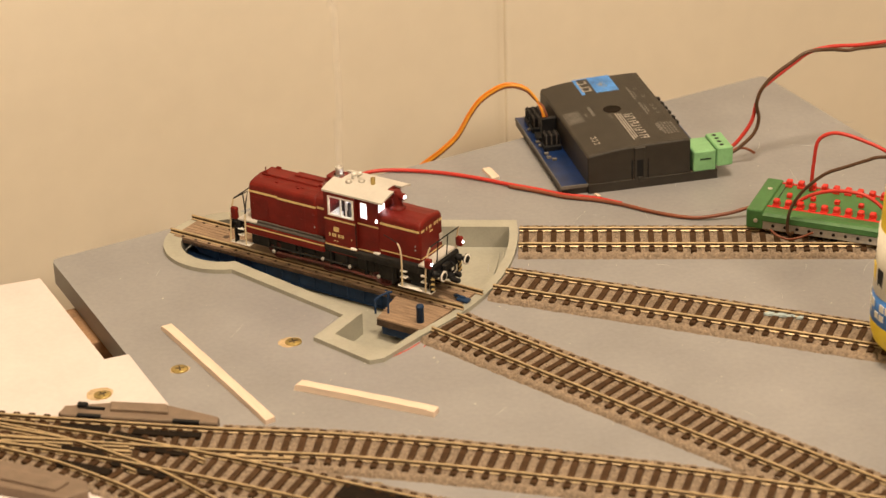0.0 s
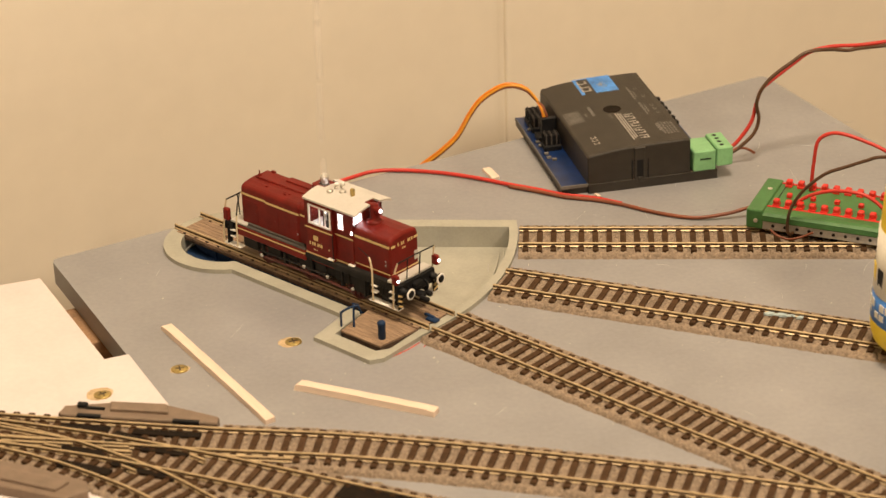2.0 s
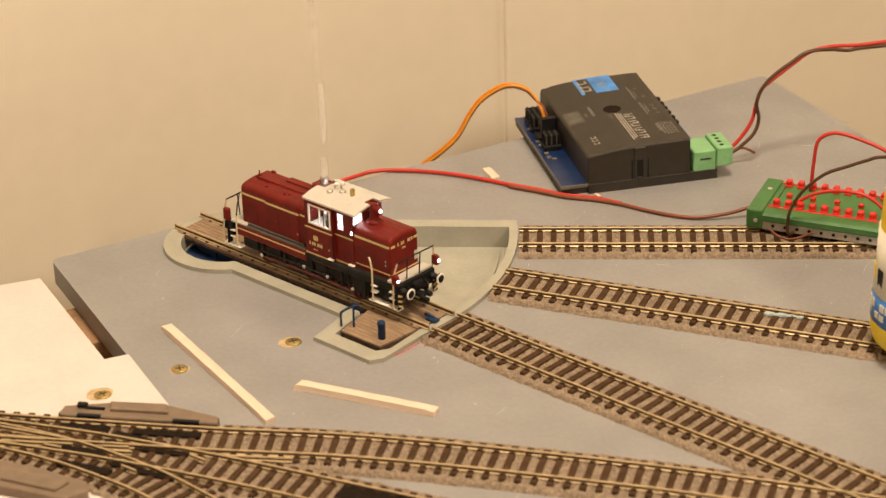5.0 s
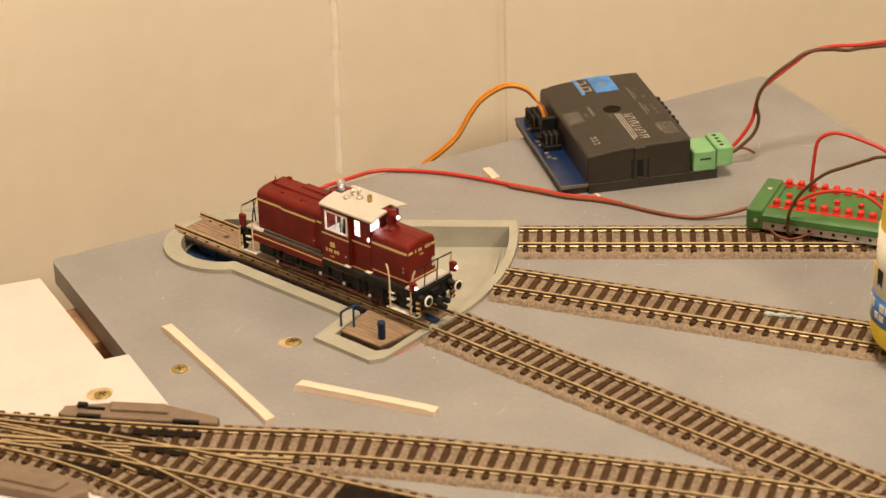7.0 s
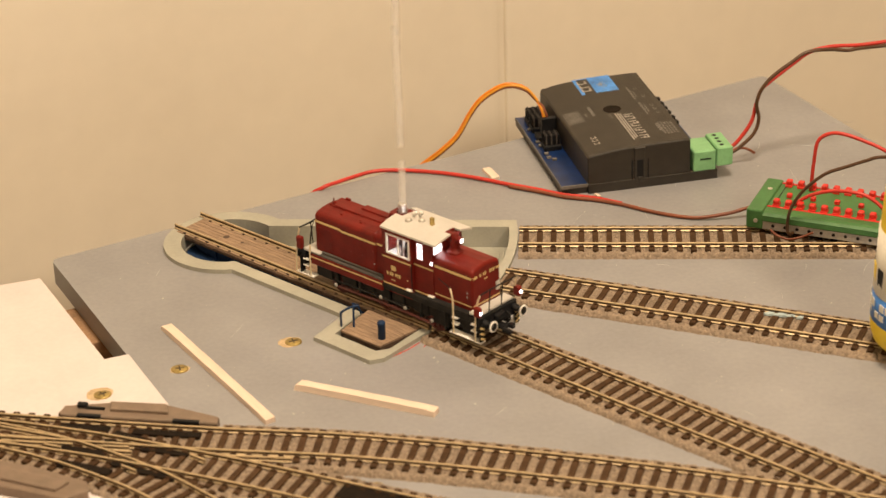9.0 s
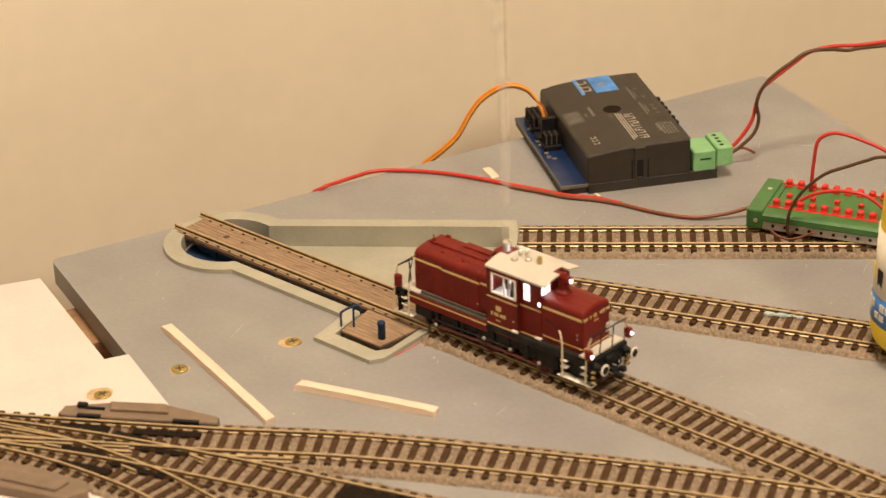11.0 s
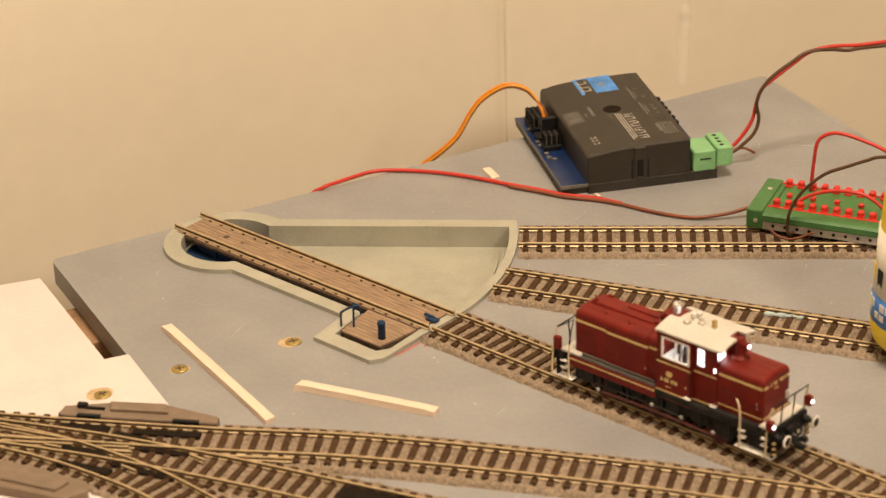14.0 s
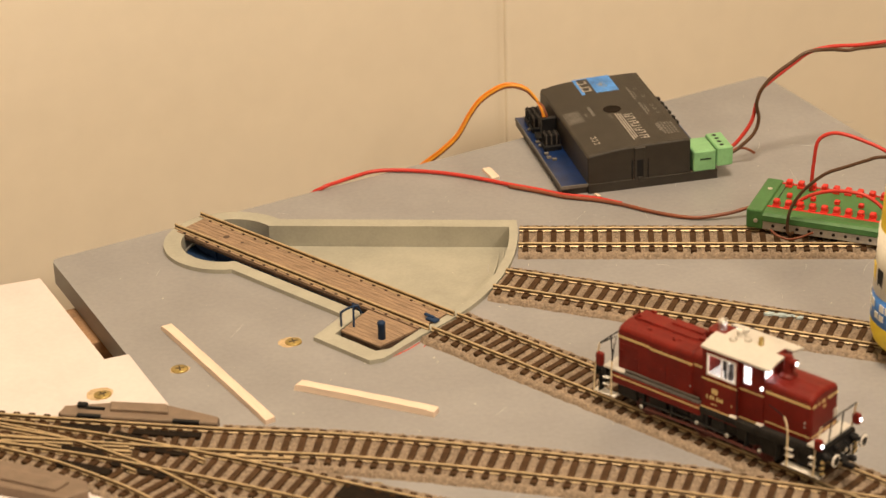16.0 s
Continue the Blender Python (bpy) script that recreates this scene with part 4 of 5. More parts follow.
        box(b, min(e * 58, e * 63.5), max(e * 58, e * 63.5), -3.4, -1.0, 7.2, 9.4, 0.6)
        box(b, min(e * 58, e * 61.5), max(e * 58, e * 61.5), 0.8, 3.2, 7.8, 10.4, 0.6)
        box(b, min(e * 52.5, e * 55.5), max(e * 52.5, e * 55.5), -3.0, 3.0, 11.5, 15.0, 0.8)
        part("coupler", b, M_BLACK, t)
        for y in (-5.6, 5.2):
            b = tube(bmesh.new(), spline([(e * 53, y, 13.2), (e * 55.6, y, 12.2), (e * 56.0, y, 9.4), (e * 54.6, y * 0.9, 7.8)], 4), 0.5, 6)
            part("brake_hose", b, M_BLACK, t)
    part("number_plate", box(bmesh.new(), 46.9, 47.3, 6.4, 8.9, 21.0, 25.4, 0.1), M_ROOF, t, "small pale plate")
    return t


LOCO = locomotive()

# ---- control box ----
BOX = rz(185.6, 42.9, 0, 12.3)


def control_box():
    t = thing("control_module", "anthracite plastic control module with blue label on the board", "control module", m=BOX)
    # case: top arched from left to right
    part("base_tray", prism(bmesh.new(), [(-2.6, -0.6), (66.6, -0.6), (66.6, 8), (53.4, 9), (53.4, 95.6), (-2.6, 95.6)], 0.05, 5.2, 0.3), M_BOX, t)

    def lid_top(x):
        return float(np.interp(x, (-3, 4, 10, 14, 20, 28, 36, 46, 53), (20.6, 21.6, 22.4, 22.9, 23.3, 23.6, 23.8, 23.9, 23.95)))
    b = bmesh.new()
    secs = []
    for x, y0, y1, dz in [(-2.8, 0.8, 93.4, 0.9), (-2.4, 0.2, 94.0, 0.3)] + [(float(x), 0.0, 95.0 if x > 3 else 94.2, 0.0) for x in range(-2, 52, 3)] + [(51.9, 0.2, 94.8, 0.3), (52.3, 0.8, 94.2, 0.9)]:
        z = lid_top(x) - dz
        secs.append([(x, y0, 5.3), (x, y0 + 0.2, z - 0.9), (x, y0 + 0.5, z - 0.25), (x, y0 + 1.2, z), (x, y1 - 1.2, z), (x, y1 - 0.5, z - 0.25), (x, y1 - 0.2, z - 0.9), (x, y1, 5.3)])
    loft(b, secs)
    part("lid", b, M_BOX, t)
    # clip on the front face; black boxes paint the shade of its openings
    part("clip", box(bmesh.new(), 22.0, 27.6, -0.7, 0.6, 3.0, 22.6, 0.3), M_BOX, t)
    part("clip_window", box(bmesh.new(), 23.2, 26.6, -0.85, 0, 6.5, 15.8, 0.1), M_BLACK, t)
    part("clip_tongue", box(bmesh.new(), 23.8, 26.0, -1.2, 0, 4.0, 6.4, 0.2), M_BOX, t)
    for x in (20.8, 29.4):
        part("clip_slit", box(bmesh.new(), x - 0.35, x + 0.35, -0.3, 0.6, 2.0, 15.8, 0.05), M_BLACK, t)
    # The recess isn't cut: a dark disc on the lid paints its shade.
    part("screw_hole", lathe(bmesh.new(), [(4.8, -1.0), (4.8, 0.12), (0.2, 0.12)], 32, pose(24.8, 49.6, lid_top(24.8), 0, -2.3, 0)), M_SLIDE, t, "round dark disc standing in for the shaded recess in the lid")

    def flat(bm, x0, x1, y0, y1, lift=0.03):
        """A printed patch that follows the arched lid."""
        for k in range(2):
            a, c = x0 + (x1 - x0) * k / 2, x0 + (x1 - x0) * (k + 1) / 2
            za, zc = lid_top(a) + lift, lid_top(c) + lift
            lo = [(a, y0, za - 0.25), (c, y0, zc - 0.25), (c, y1, zc - 0.25), (a, y1, za - 0.25)]
            hi = [(a, y0, za), (c, y0, zc), (c, y1, zc), (a, y1, za)]
            loft(bm, [lo, hi])
        return bm

    def words(x0, x1, y0, y1, seed, rows=1, size=(1.2, 2.6), gap=0.7, material=M_INK):
        """Rows of unreadable print running back along y."""
        rnd = random.Random(seed)
        bm = bmesh.new()
        step = (x1 - x0) / rows
        for r in range(rows):
            y = y0 + rnd.uniform(0, 1)
            while y < y1 - 0.6:
                l = min(rnd.uniform(*size), y1 - y)
                flat(bm, x0 + step * r, x0 + step * r + step * (0.62 if rows > 1 else 1), y, y + l)
                y += l + gap
        return part("print", bm, material, t, "small grey print")
    part("sticker", flat(bmesh.new(), 15.4, 36.0, 73.6, 95.0), M_LABEL, t, "blue sticker")
    b = bmesh.new()
    for k in range(3):
        y = 77.0 + k * 5.2
        flat(b, 16.8, 22.0, y, y + 1.0, 0.06)
        flat(b, 16.8, 17.8, y + 1.0, y + 4.0, 0.06)
        if k != 1:
            flat(b, 21.0, 22.0, y + 1.0, y + 4.0, 0.06)
    part("sticker_mark", b, M_INK2, t, "pale letter shapes on the sticker")
    b = bmesh.new()
    for k in range(6):
        a = radians(k * 30)
        dx, dy = math.cos(a) * 2.6, math.sin(a) * 4.2
        for q in (-1.0, -0.6, -0.2, 0.2, 0.6):
            flat(b, 29 + dx * q - 0.2, 29 + dx * q + 0.2, 84 + dy * q - 0.5, 84 + dy * q + 0.5, 0.06)
    part("sticker_star", b, M_INK2, t)
    # printed table, logo strokes, word rows
    b = bmesh.new()
    for k in range(6):
        flat(b, -0.8 + k * 1.6, -0.4 + k * 1.6, 41.2, 55.4)
    for y in (41.0, 45.6, 50.2, 55.0):
        flat(b, -0.8, 7.6, y, y + 0.5)
    part("print_table", b, M_INK, t)
    words(0.0, 7.4, 42, 54.6, 2, 5, (0.5, 1.4), 0.9)
    words(12.9, 14.7, 45, 57, 3)
    words(9.4, 10.4, 46, 50, 31)
    words(20.8, 22.4, 38, 44.4, 4, 2, (0.7, 1.6))
    b = bmesh.new()
    for k in range(3):
        flat(b, 24.2 + k * 1.25, 24.9 + k * 1.25, 8.0 + k * 1.6, 44.0 - k * 0.8)
    part("logo_stroke", b, M_INK2, t, "pale printed stripes")
    b = bmesh.new()
    for k in range(11):
        y = 8.6 + k * 3.15
        x0, x1 = 28.2, 33.0
        flat(b, x0, x1, y, y + 0.8)
        if k % 3 != 1:
            flat(b, x0 if k % 2 else x1 - 1.0, x0 + 1.0 if k % 2 else x1, y + 0.8, y + 2.3)
        if k % 3 == 0:
            flat(b, x0 + 1.9, x0 + 2.8, y + 0.8, y + 2.0)
    part("logo_letter", b, M_INK2, t, "pale printed letter shapes")
    words(41.6, 49.8, 9.6, 25.2, 5, 5, (1.0, 2.8), 0.8)
    words(40.3, 41.7, 14, 24, 6)
    words(39.9, 41.0, 58, 76, 7, 1, (1.2, 3.0))
    words(41.6, 42.4, 61, 70, 8, 1, (0.8, 2.0))
    words(40.2, 41.3, 37, 53.5, 9, 1, (1.2, 3.0))
    words(42.0, 42.9, 40, 50, 10, 1, (0.8, 2.0))
    b = bmesh.new()
    for x, y in ((43.6, 71), (45.0, 60), (45.4, 47), (45.6, 42), (45.8, 37)):
        flat(b, x, x + 1.6, y, y + 0.6)
        flat(b, x, x + 0.4, y, y + 2.6)
        flat(b, x + 1.2, x + 1.6, y, y + 2.2)
    part("print_symbol", b, M_INK, t)
    b = bmesh.new()
    for k in range(3):
        y = 11.6 + k * 3.6
        flat(b, 4.2 + k * 0.1, 4.9, y, y + 2.2)
        flat(b, 6.6, 7.3, y, y + 2.2)
        flat(b, 4.2, 7.3, y, y + 0.6)
    part("print_symbol", b, M_INK2, t)
    # circuit board showing beside the case
    b = box(bmesh.new(), -16.6, -2.0, 1.0, 94, 3.6, 5.4, 0.15)
    pcb = part("circuit_board", b, M_PCB, t, "blue circuit board edge")
    part("board_support", box(bmesh.new(), -16.2, 1, 1.4, 95.6, 0.05, 3.6, 0.2), M_BOX, t)
    part("board_edge", box(bmesh.new(), -17.0, -16.5, 0.8, 94.2, 3.7, 5.5, 0.1), M_INK, t, "pale cut edge of the circuit board")
    part("board_edge", box(bmesh.new(), -17.0, 2.0, 0.4, 0.95, 3.7, 5.5, 0.1), M_INK, t)
    # two rows of upright pins in black strips, and the plugged servo lead
    for y0, n in ((80.5, 3), (71.5, 3), (46.5, 3)):
        part("pin_header", box(bmesh.new(), -13.4, -4.0, y0 - 1.2, y0 + 7.0, 5.4, 8.2, 0.25), M_BLACK, t)
        for k in range(n):
            for x in (-12.0, -9.2, -6.4):
                part("pin", box(bmesh.new(), x - 0.35, x + 0.35, y0 + k * 2.6, y0 + k * 2.6 + 0.7, 8.0, 14.6, 0.1), M_WALK, t)
            part("pin_wall", box(bmesh.new(), -13.0, -4.4, y0 + k * 2.6 + 0.9, y0 + k * 2.6 + 1.5, 8.0, 13.6, 0.15), M_BLACK, t)
    part("pin_header", box(bmesh.new(), -13.4, -4.0, 58.0, 66.4, 5.4, 8.2, 0.25), M_BLACK, t)
    part("plug", box(bmesh.new(), -11.2, -3.2, 59.0, 62.2, 8.0, 18.4, 0.4), M_BLACK, t, "black servo plug")
    for x, y in ((-14.6, 41), (-14.6, 36), (-12.5, 33), (-14.8, 52), (-15, 57), (-15, 74)):
        part("component", box(bmesh.new(), x, x + 2.4, y, y + 1.6, 5.4, 6.6, 0.15), M_INK, t)
    # parts along the right side
    part("side_board", box(bmesh.new(), 53.0, 66.0, 12, 86, 3.6, 5.4, 0.15), M_PCB, t)
    part("side_socket", box(bmesh.new(), 53.0, 57.6, 34, 80, 5.2, 15.0, 0.3), M_BLACK, t)
    for k in range(6):
        part("side_pin", box(bmesh.new(), 55.4, 58.4, 38 + k * 6.4, 41.0 + k * 6.4, 13.8, 17.4, 0.4), M_BLACK, t)
        part("side_contact", box(bmesh.new(), 57.0, 58.8, 41.4 + k * 6.4, 43.4 + k * 6.4, 14.0, 16.4, 0.2), M_PIN, t)
    # green terminal block with a plugged half
    b = box(bmesh.new(), 53.6, 65.6, -1.2, 16.5, 5.3, 16.4, 0.5)
    tb = part("terminal_socket", b, M_GREEN, t, "light green terminal socket")
    # A proud black bar paints the dark inside of the slot.
    part("slot", box(bmesh.new(), 57, 63, -1.4, -0.8, 11.6, 12.3), M_BLACK, tb)
    b = box(bmesh.new(), 65.9, 74.6, -2.0, 17.6, 7.2, 17.6, 0.6)
    tp = part("terminal_plug", b, M_GREEN, t, "light green screw terminal plug")
    for k in range(4):
        part("terminal_screw", lathe(bmesh.new(), [(1.2, 17.3), (1.2, 17.66), (0.3, 17.66)], 12, pose(69.6, 2.0 + k * 4.1, 0)), M_BLACK, tp)
    return t


control_box()


def wire(pts, r, material, label):
    ob = part("wire", tube(bmesh.new(), spline(pts, 6), r, 8), material, None, "", True)
    return tagged(ob, label, "wire", "loose wires on the layout")


OR = [(163.4, 101.0, 14.0), (163.2, 101.6, 18.6), (161.9, 102.2, 22.4), (160.3, 103.6, 25.2), (157.8, 104.6, 28.9), (153.8, 105.0, 33.0), (146.4, 105.2, 35.3), (139.0, 105.4, 33.6), (129.8, 105.6, 27.1), (123.6, 105.7, 18.5),
      (117.3, 105.7, 7.2), (109.5, 105.9, -0.8), (101.7, 106.2, -7.2), (88, 107, -18)]
wire([(x - 0.2, y + 0.4, z + 0.9) for x, y, z in OR], 0.75, M_WIRE_O, "orange servo wire arching from the control module over the board's edge")
wire([(x + 0.6, y, z + 0.1) for x, y, z in OR], 0.75, M_WIRE_Y, "amber servo wire arching beside the orange one")
wire([(x + 1.9, y - 0.6, z - 0.7) for x, y, z in OR[:4]] + [(x + 0.4, y, z - 0.9) for x, y, z in OR[4:]], 0.7, M_WIRE_B, "brown servo wire under the orange one")
RD = [(34, 74, -40), (38, 62, -8), (45.8, 57.2, 1.0), (52.9, 62.8, 1.2), (61.7, 69.2, 1.2), (72.0, 75.4, 1.2), (83.8, 76.2, 1.2), (98.7, 73.6, 1.2), (113.5, 68.9, 1.2), (128.1, 62.1, 1.2), (142.5, 54.0, 1.2),
      (156.7, 46.7, 1.2), (170.8, 38.8, 1.2), (185.0, 34.3, 1.2), (198.8, 26.5, 1.2), (212.4, 17.4, 1.2), (225.9, 10.5, 1.2), (237.0, 7.7, 1.4), (251.4, 8.4, 3.0), (260.7, 9.6, 5.0), (270, 8, 7)]
wire([(x, y, z + 0.2) for x, y, z in RD[:15]], 1.05, M_WIRE_R, "red wire lying across the grey board")
wire([(x, y - 1.9, z) for x, y, z in RD[10:14]] + [(x, y - 0.6, z) for x, y, z in RD[14:]], 1.0, M_WIRE_B, "brown wire lying across the grey board beside the red one")
wire([(258.0, 76.5, 8.0), (261.4, 77.9, 8.5), (265.9, 78.8, 13.2), (271.1, 79.8, 21.2), (273.3, 80.3, 30.6), (275.8, 80.8, 38.3), (281.1, 81.9, 43.1), (291.4, 84.0, 50.4), (300.9, 85.9, 56.6),
      (312.3, 88.2, 58.5), (327.6, 91.3, 57.6), (344.4, 94.7, 57.9), (380, 102, 58), (470, 150, 40)], 1.05, M_WIRE_R, "red wire rising from the green terminal plug")
wire([(257.5, 72.6, 6.5), (260.4, 73.6, 6.6), (265.5, 74.8, 9.7), (272.3, 76.5, 16.2), (274.5, 77.0, 23.9), (273.1, 76.7, 32.1), (275.0, 77.1, 39.2), (280.5, 78.5, 46.1), (290.9, 80.9, 53.2),
      (299.8, 83.1, 58.0), (312.0, 86.0, 57.7), (321.3, 88.3, 56.0), (327.4, 89.7, 56.3), (344.3, 93.8, 56.0), (380, 101, 56), (470, 149, 38)], 1.0, M_WIRE_K, "dark brown wire rising from the green terminal plug")
wire([(258.2, 73.0, 7.4), (263, 74.2, 8.4), (267.9, 74.9, 8.0), (272.6, 75.6, 5.0)], 0.7, M_WIRE_B, "short brown wire end at the terminal plug")

# ---- push-button panel lying on the rails ----
PANEL = rz(258.5, -13.3, 4.9, -23.5)


def button_panel():
    t = thing("button_panel", "green push-button panel with red buttons resting on the track", "button panel", m=PANEL)
    b = bmesh.new()
    L = 126
    sec = [(0.4, 4.4), (0.0, 5.0), (0.0, 7.6), (1.2, 8.7), (3.2, 9.1), (37.0, 9.1), (38.4, 8.4), (38.6, 0.2), (36.6, 0.2), (36.6, 4.4)]
    loft(b, [[(x, y, z) for y, z in sec] for x in (0.3, L)])
    part("top_shell", b, M_DGREEN, t)
    part("end_block", box(bmesh.new(), -1.8, 6.6, -0.2, 38.8, 0.05, 10.2, 0.9, 2), M_DGREEN, t)
    part("lug", lathe(bmesh.new(), [(1.1, 0), (1.1, 0.5), (0.2, 0.55)], 14, pose(3.2, -0.2, 4.6, 90, 0, 0)), M_METAL, t, "pale metal stud")
    part("rear_stud", lathe(bmesh.new(), [(1.3, 10.0), (1.3, 10.4), (0.4, 10.5)], 14, pose(3.0, 26, 0)), M_METAL, t)
    # Groove shade as a thin black strip on the shell.
    part("top_groove", box(bmesh.new(), 9.0, 9.5, 19, 34, 9.0, 9.2), M_BLACK, t)
    strip = part("tin_strip", box(bmesh.new(), 6.4, L, 0.6, 1.5, 0.1, 4.9, 0.15), M_TIN, t, "grey perforated metal strip")
    for k in range(19):
        # No holes are cut: black discs on the tin paint their shaded insides.
        part("strip_hole", lathe(bmesh.new(), [(0.85, 0), (0.85, 0.25), (0.2, 0.3)], 12, pose(11.8 + k * 6.05, 0.62, 2.5, 90, 0, 0)), M_BLACK, strip)
    for y0, row in ((34.4, "far"), (10.6, "near")):
        part("button_rail", box(bmesh.new(), 6.4, L, y0 - 2.9 if row == "near" else y0 + 1.4, y0 - 1.6 if row == "near" else y0 + 2.7, 8.9, 9.5, 0.2), M_BUTTON, t)
    b = box(bmesh.new(), -1.75, 1.75, -2.1, 2.1, 0, 1.2, 0.2)
    box(b, -1.5, 1.5, -1.7, 1.7, 1.0, 3.5, 0.45)
    first = None
    for y0 in (34.4, 10.6):
        for k in range(20):
            m = rz(10.6 + k * 6.02, y0, 9.0, 0)
            if first is None:
                first = part("button", b, M_BUTTON, t)
                first.matrix_basis = m
            else:
                again(first, t, m)
    b = box(bmesh.new(), -1.3, 1.3, -1.3, 1.3, 0, 2.2, 0.35)
    small = None
    for k in range(9):
        m = rz(14.2 + k * 12.05, 21.4, 9.0, 0)
        if small is None:
            small = part("small_button", b, M_BUTTON, t)
            small.matrix_basis = m
        else:
            again(small, t, m)
    return t


button_panel()
wire([(291.5, 8.5, 13.5), (291.5, 6.0, 18.7), (292.2, 5.8, 29.6), (293.6, 5.2, 41.5), (298.1, 3.3, 46.4), (304.6, 0.6, 47.6), (315.0, -3.8, 45.2), (326.8, -8.7, 40.4), (350, -18, 26)], 0.95, M_WIRE_R,
     "red wire looping up from the button panel")
wire([(280, -20.0, 5.6), (277.0, -23.4, 5.6), (275.7, -23.2, 8.4), (276.0, -23.3, 14.6), (277.6, -23.8, 20.9), (281.5, -25.5, 28.6), (286.9, -27.9, 35.5), (293.0, -30.6, 41.3), (301.7, -34.4, 46.0), (310.2, -38.2, 50.6), (318.3, -41.8, 53.7), (350, -56, 58)], 0.85, M_WIRE_K,
     "dark brown wire curving up from the button panel")
wire([(281.0, -9.0, 14.2), (282.9, -9.6, 16.5), (289.7, -12.6, 21.6), (300.0, -17.0, 25.1), (311.5, -22.0, 25.2), (319.4, -25.4, 21.1), (324.8, -27.8, 14.9)], 0.9, M_WIRE_R, "red wire arching over the red buttons")
wire([(268, -20.5, 7.0), (270.5, -24.0, 5.6), (276, -27.0, 4.6), (282, -26.0, 5.0), (288, -26.5, 7.6)], 0.6, M_WIRE_B, "thin brown wire loop under the button panel")


# ---- wooden strips, screws and marks ----
def wood_strip(a, b, w, hgt, label):
    a, b = Vector(a), Vector(b)
    d = b - a
    n = 14
    bm = bmesh.new()
    rnd = random.Random(int(a.x * 7))
    secs = []
    for k in range(n + 1):
        x = d.length * k / n
        j = [rnd.uniform(-0.05, 0.05) for _ in range(4)]
        e = 0.7 if k in (0, n) else 0
        x += rnd.uniform(-0.6, 0.6) if k in (0, n) else 0
        secs.append([(x + (0.9 if k == 0 else 0) * i % 2, y + j[i], z) for i, (y, z) in enumerate(((-w / 2, 0.02), (w / 2, 0.02), (w / 2 - 0.2, hgt - e * 0.3 + j[2]), (-w / 2 + 0.2, hgt - e + j[3])))])
    loft(bm, secs)
    ob = part("wood_strip", bm, M_WOOD)
    ob.matrix_world = rz(a.x, a.y, 0, math.degrees(math.atan2(d.y, d.x)))
    return tagged(ob, label, "wood strip", "pale wooden strips on the board")


wood_strip((-22.6, -90.0), (30.6, -180.4), 4.9, 2.8, "long pale wooden strip with a split end lying on the board")
wood_strip((40.2, -149.6), (102.4, -177.9), 5.0, 3.2, "pale wooden strip with notched end lying near the track")
wood_strip((131.2, 76.2), (136.2, 63.0), 4.6, 1.6, "short pale wood offcut beside the red wire")
wood_strip((186.2, 39.6), (188.6, 35.6), 2.0, 1.6, "tiny white chip lying by the control module")


def screw(x, y, z, label, ring=5.6, off=(-1.4, 0.6)):
    t = thing("wood_screw", label, "screw", "screws holding the boards", m=rz(x, y, z, random.uniform(0, 40)))
    rnd = random.Random(int(x * 3))
    pts = [((ring * (1 + rnd.uniform(-0.1, 0.1))) * math.cos(a) + off[0], (ring * 0.86 * (1 + rnd.uniform(-0.1, 0.1))) * math.sin(a) + off[1]) for a in (2 * math.pi * k / 20 for k in range(20))]
    part("bare_wood", prism(bmesh.new(), pts, -0.5, 0.06), M_RAWHOLE, t, "bare wood ring round the screw")
    part("screw_head", lathe(bmesh.new(), [(3.9, 0.0), (3.9, 0.35), (3.4, 0.6), (0.3, 0.75)], 24), M_BRASS, t, "brass cross-head screw", True)
    # Slots aren't sunk: a dark cross on the head paints their shade.
    b = box(bmesh.new(), -2.0, 2.0, -0.38, 0.38, 0.45, 0.80, 0.05)
    box(b, -0.38, 0.38, -2.0, 2.0, 0.45, 0.802, 0.05)
    part("cross_slot", b, M_SLOT, t)
    return t


screw(37.5, -107.6, 0, "brass cross-head screw in the grey board beside the pit")
screw(-12.8, -129.8, 0, "brass cross-head screw in the grey board near the strip", 4.6, (0, 0))
screw(-45.0, -152.6, 0.9, "brass cross-head screw sunk in the white board", 6.2, (-0.6, 1.6))
screw(76.7, -235.5, 0, "brass screw between the curved track and its branch", 3.6, (0, 0))


def mark(name, pts, r, material, label):
    ob = part(name, tube(bmesh.new(), [(x, y, 0.02) for x, y in pts], r, 6), material)
    ob.scale = (1, 1, 0.15)
    return tagged(ob, label, "mark")


mark("pencil_mark", [(78.9, -127.6), (84, -123.6), (90, -118.2), (95.4, -111.8)], 0.5, M_PENCIL, "red pencil line drawn along the pit's rim")
mark("pencil_mark", [(97.2, -116.4), (98.6, -113.8), (102.6, -114.6)], 0.4, M_PENCIL, "small red pencil arrow on the board")
b = bmesh.new()
for x, y, r in ((257.0, -100.4, 2.4), (261.5, -101.8, 2.8), (266.0, -103.4, 2.0), (270.5, -105.4, 1.6)):
    lathe(b, [(r, 2.6), (r * 0.9, 3.5), (r * 0.3, 3.9)], 12, pose(x, y, 0) @ Matrix.Diagonal((1.3, 0.6, 1, 1)))
tagged(part("paint_blob", b, mat("pale_blue_putty", (0.34, 0.42, 0.44), 0.6, vary=0.1, scale=300)), "pale blue-grey putty blob on the track", "putty")


# ---- turnout fittings ----
def turnout_motor(pts, m, label, z=6.4):
    t = thing("turnout_motor", label, "turnout motor", "turnout drives", m=m)
    part("case", prism(bmesh.new(), pts, 0.9, z, 0.7), M_MOTOR, t)
    return t


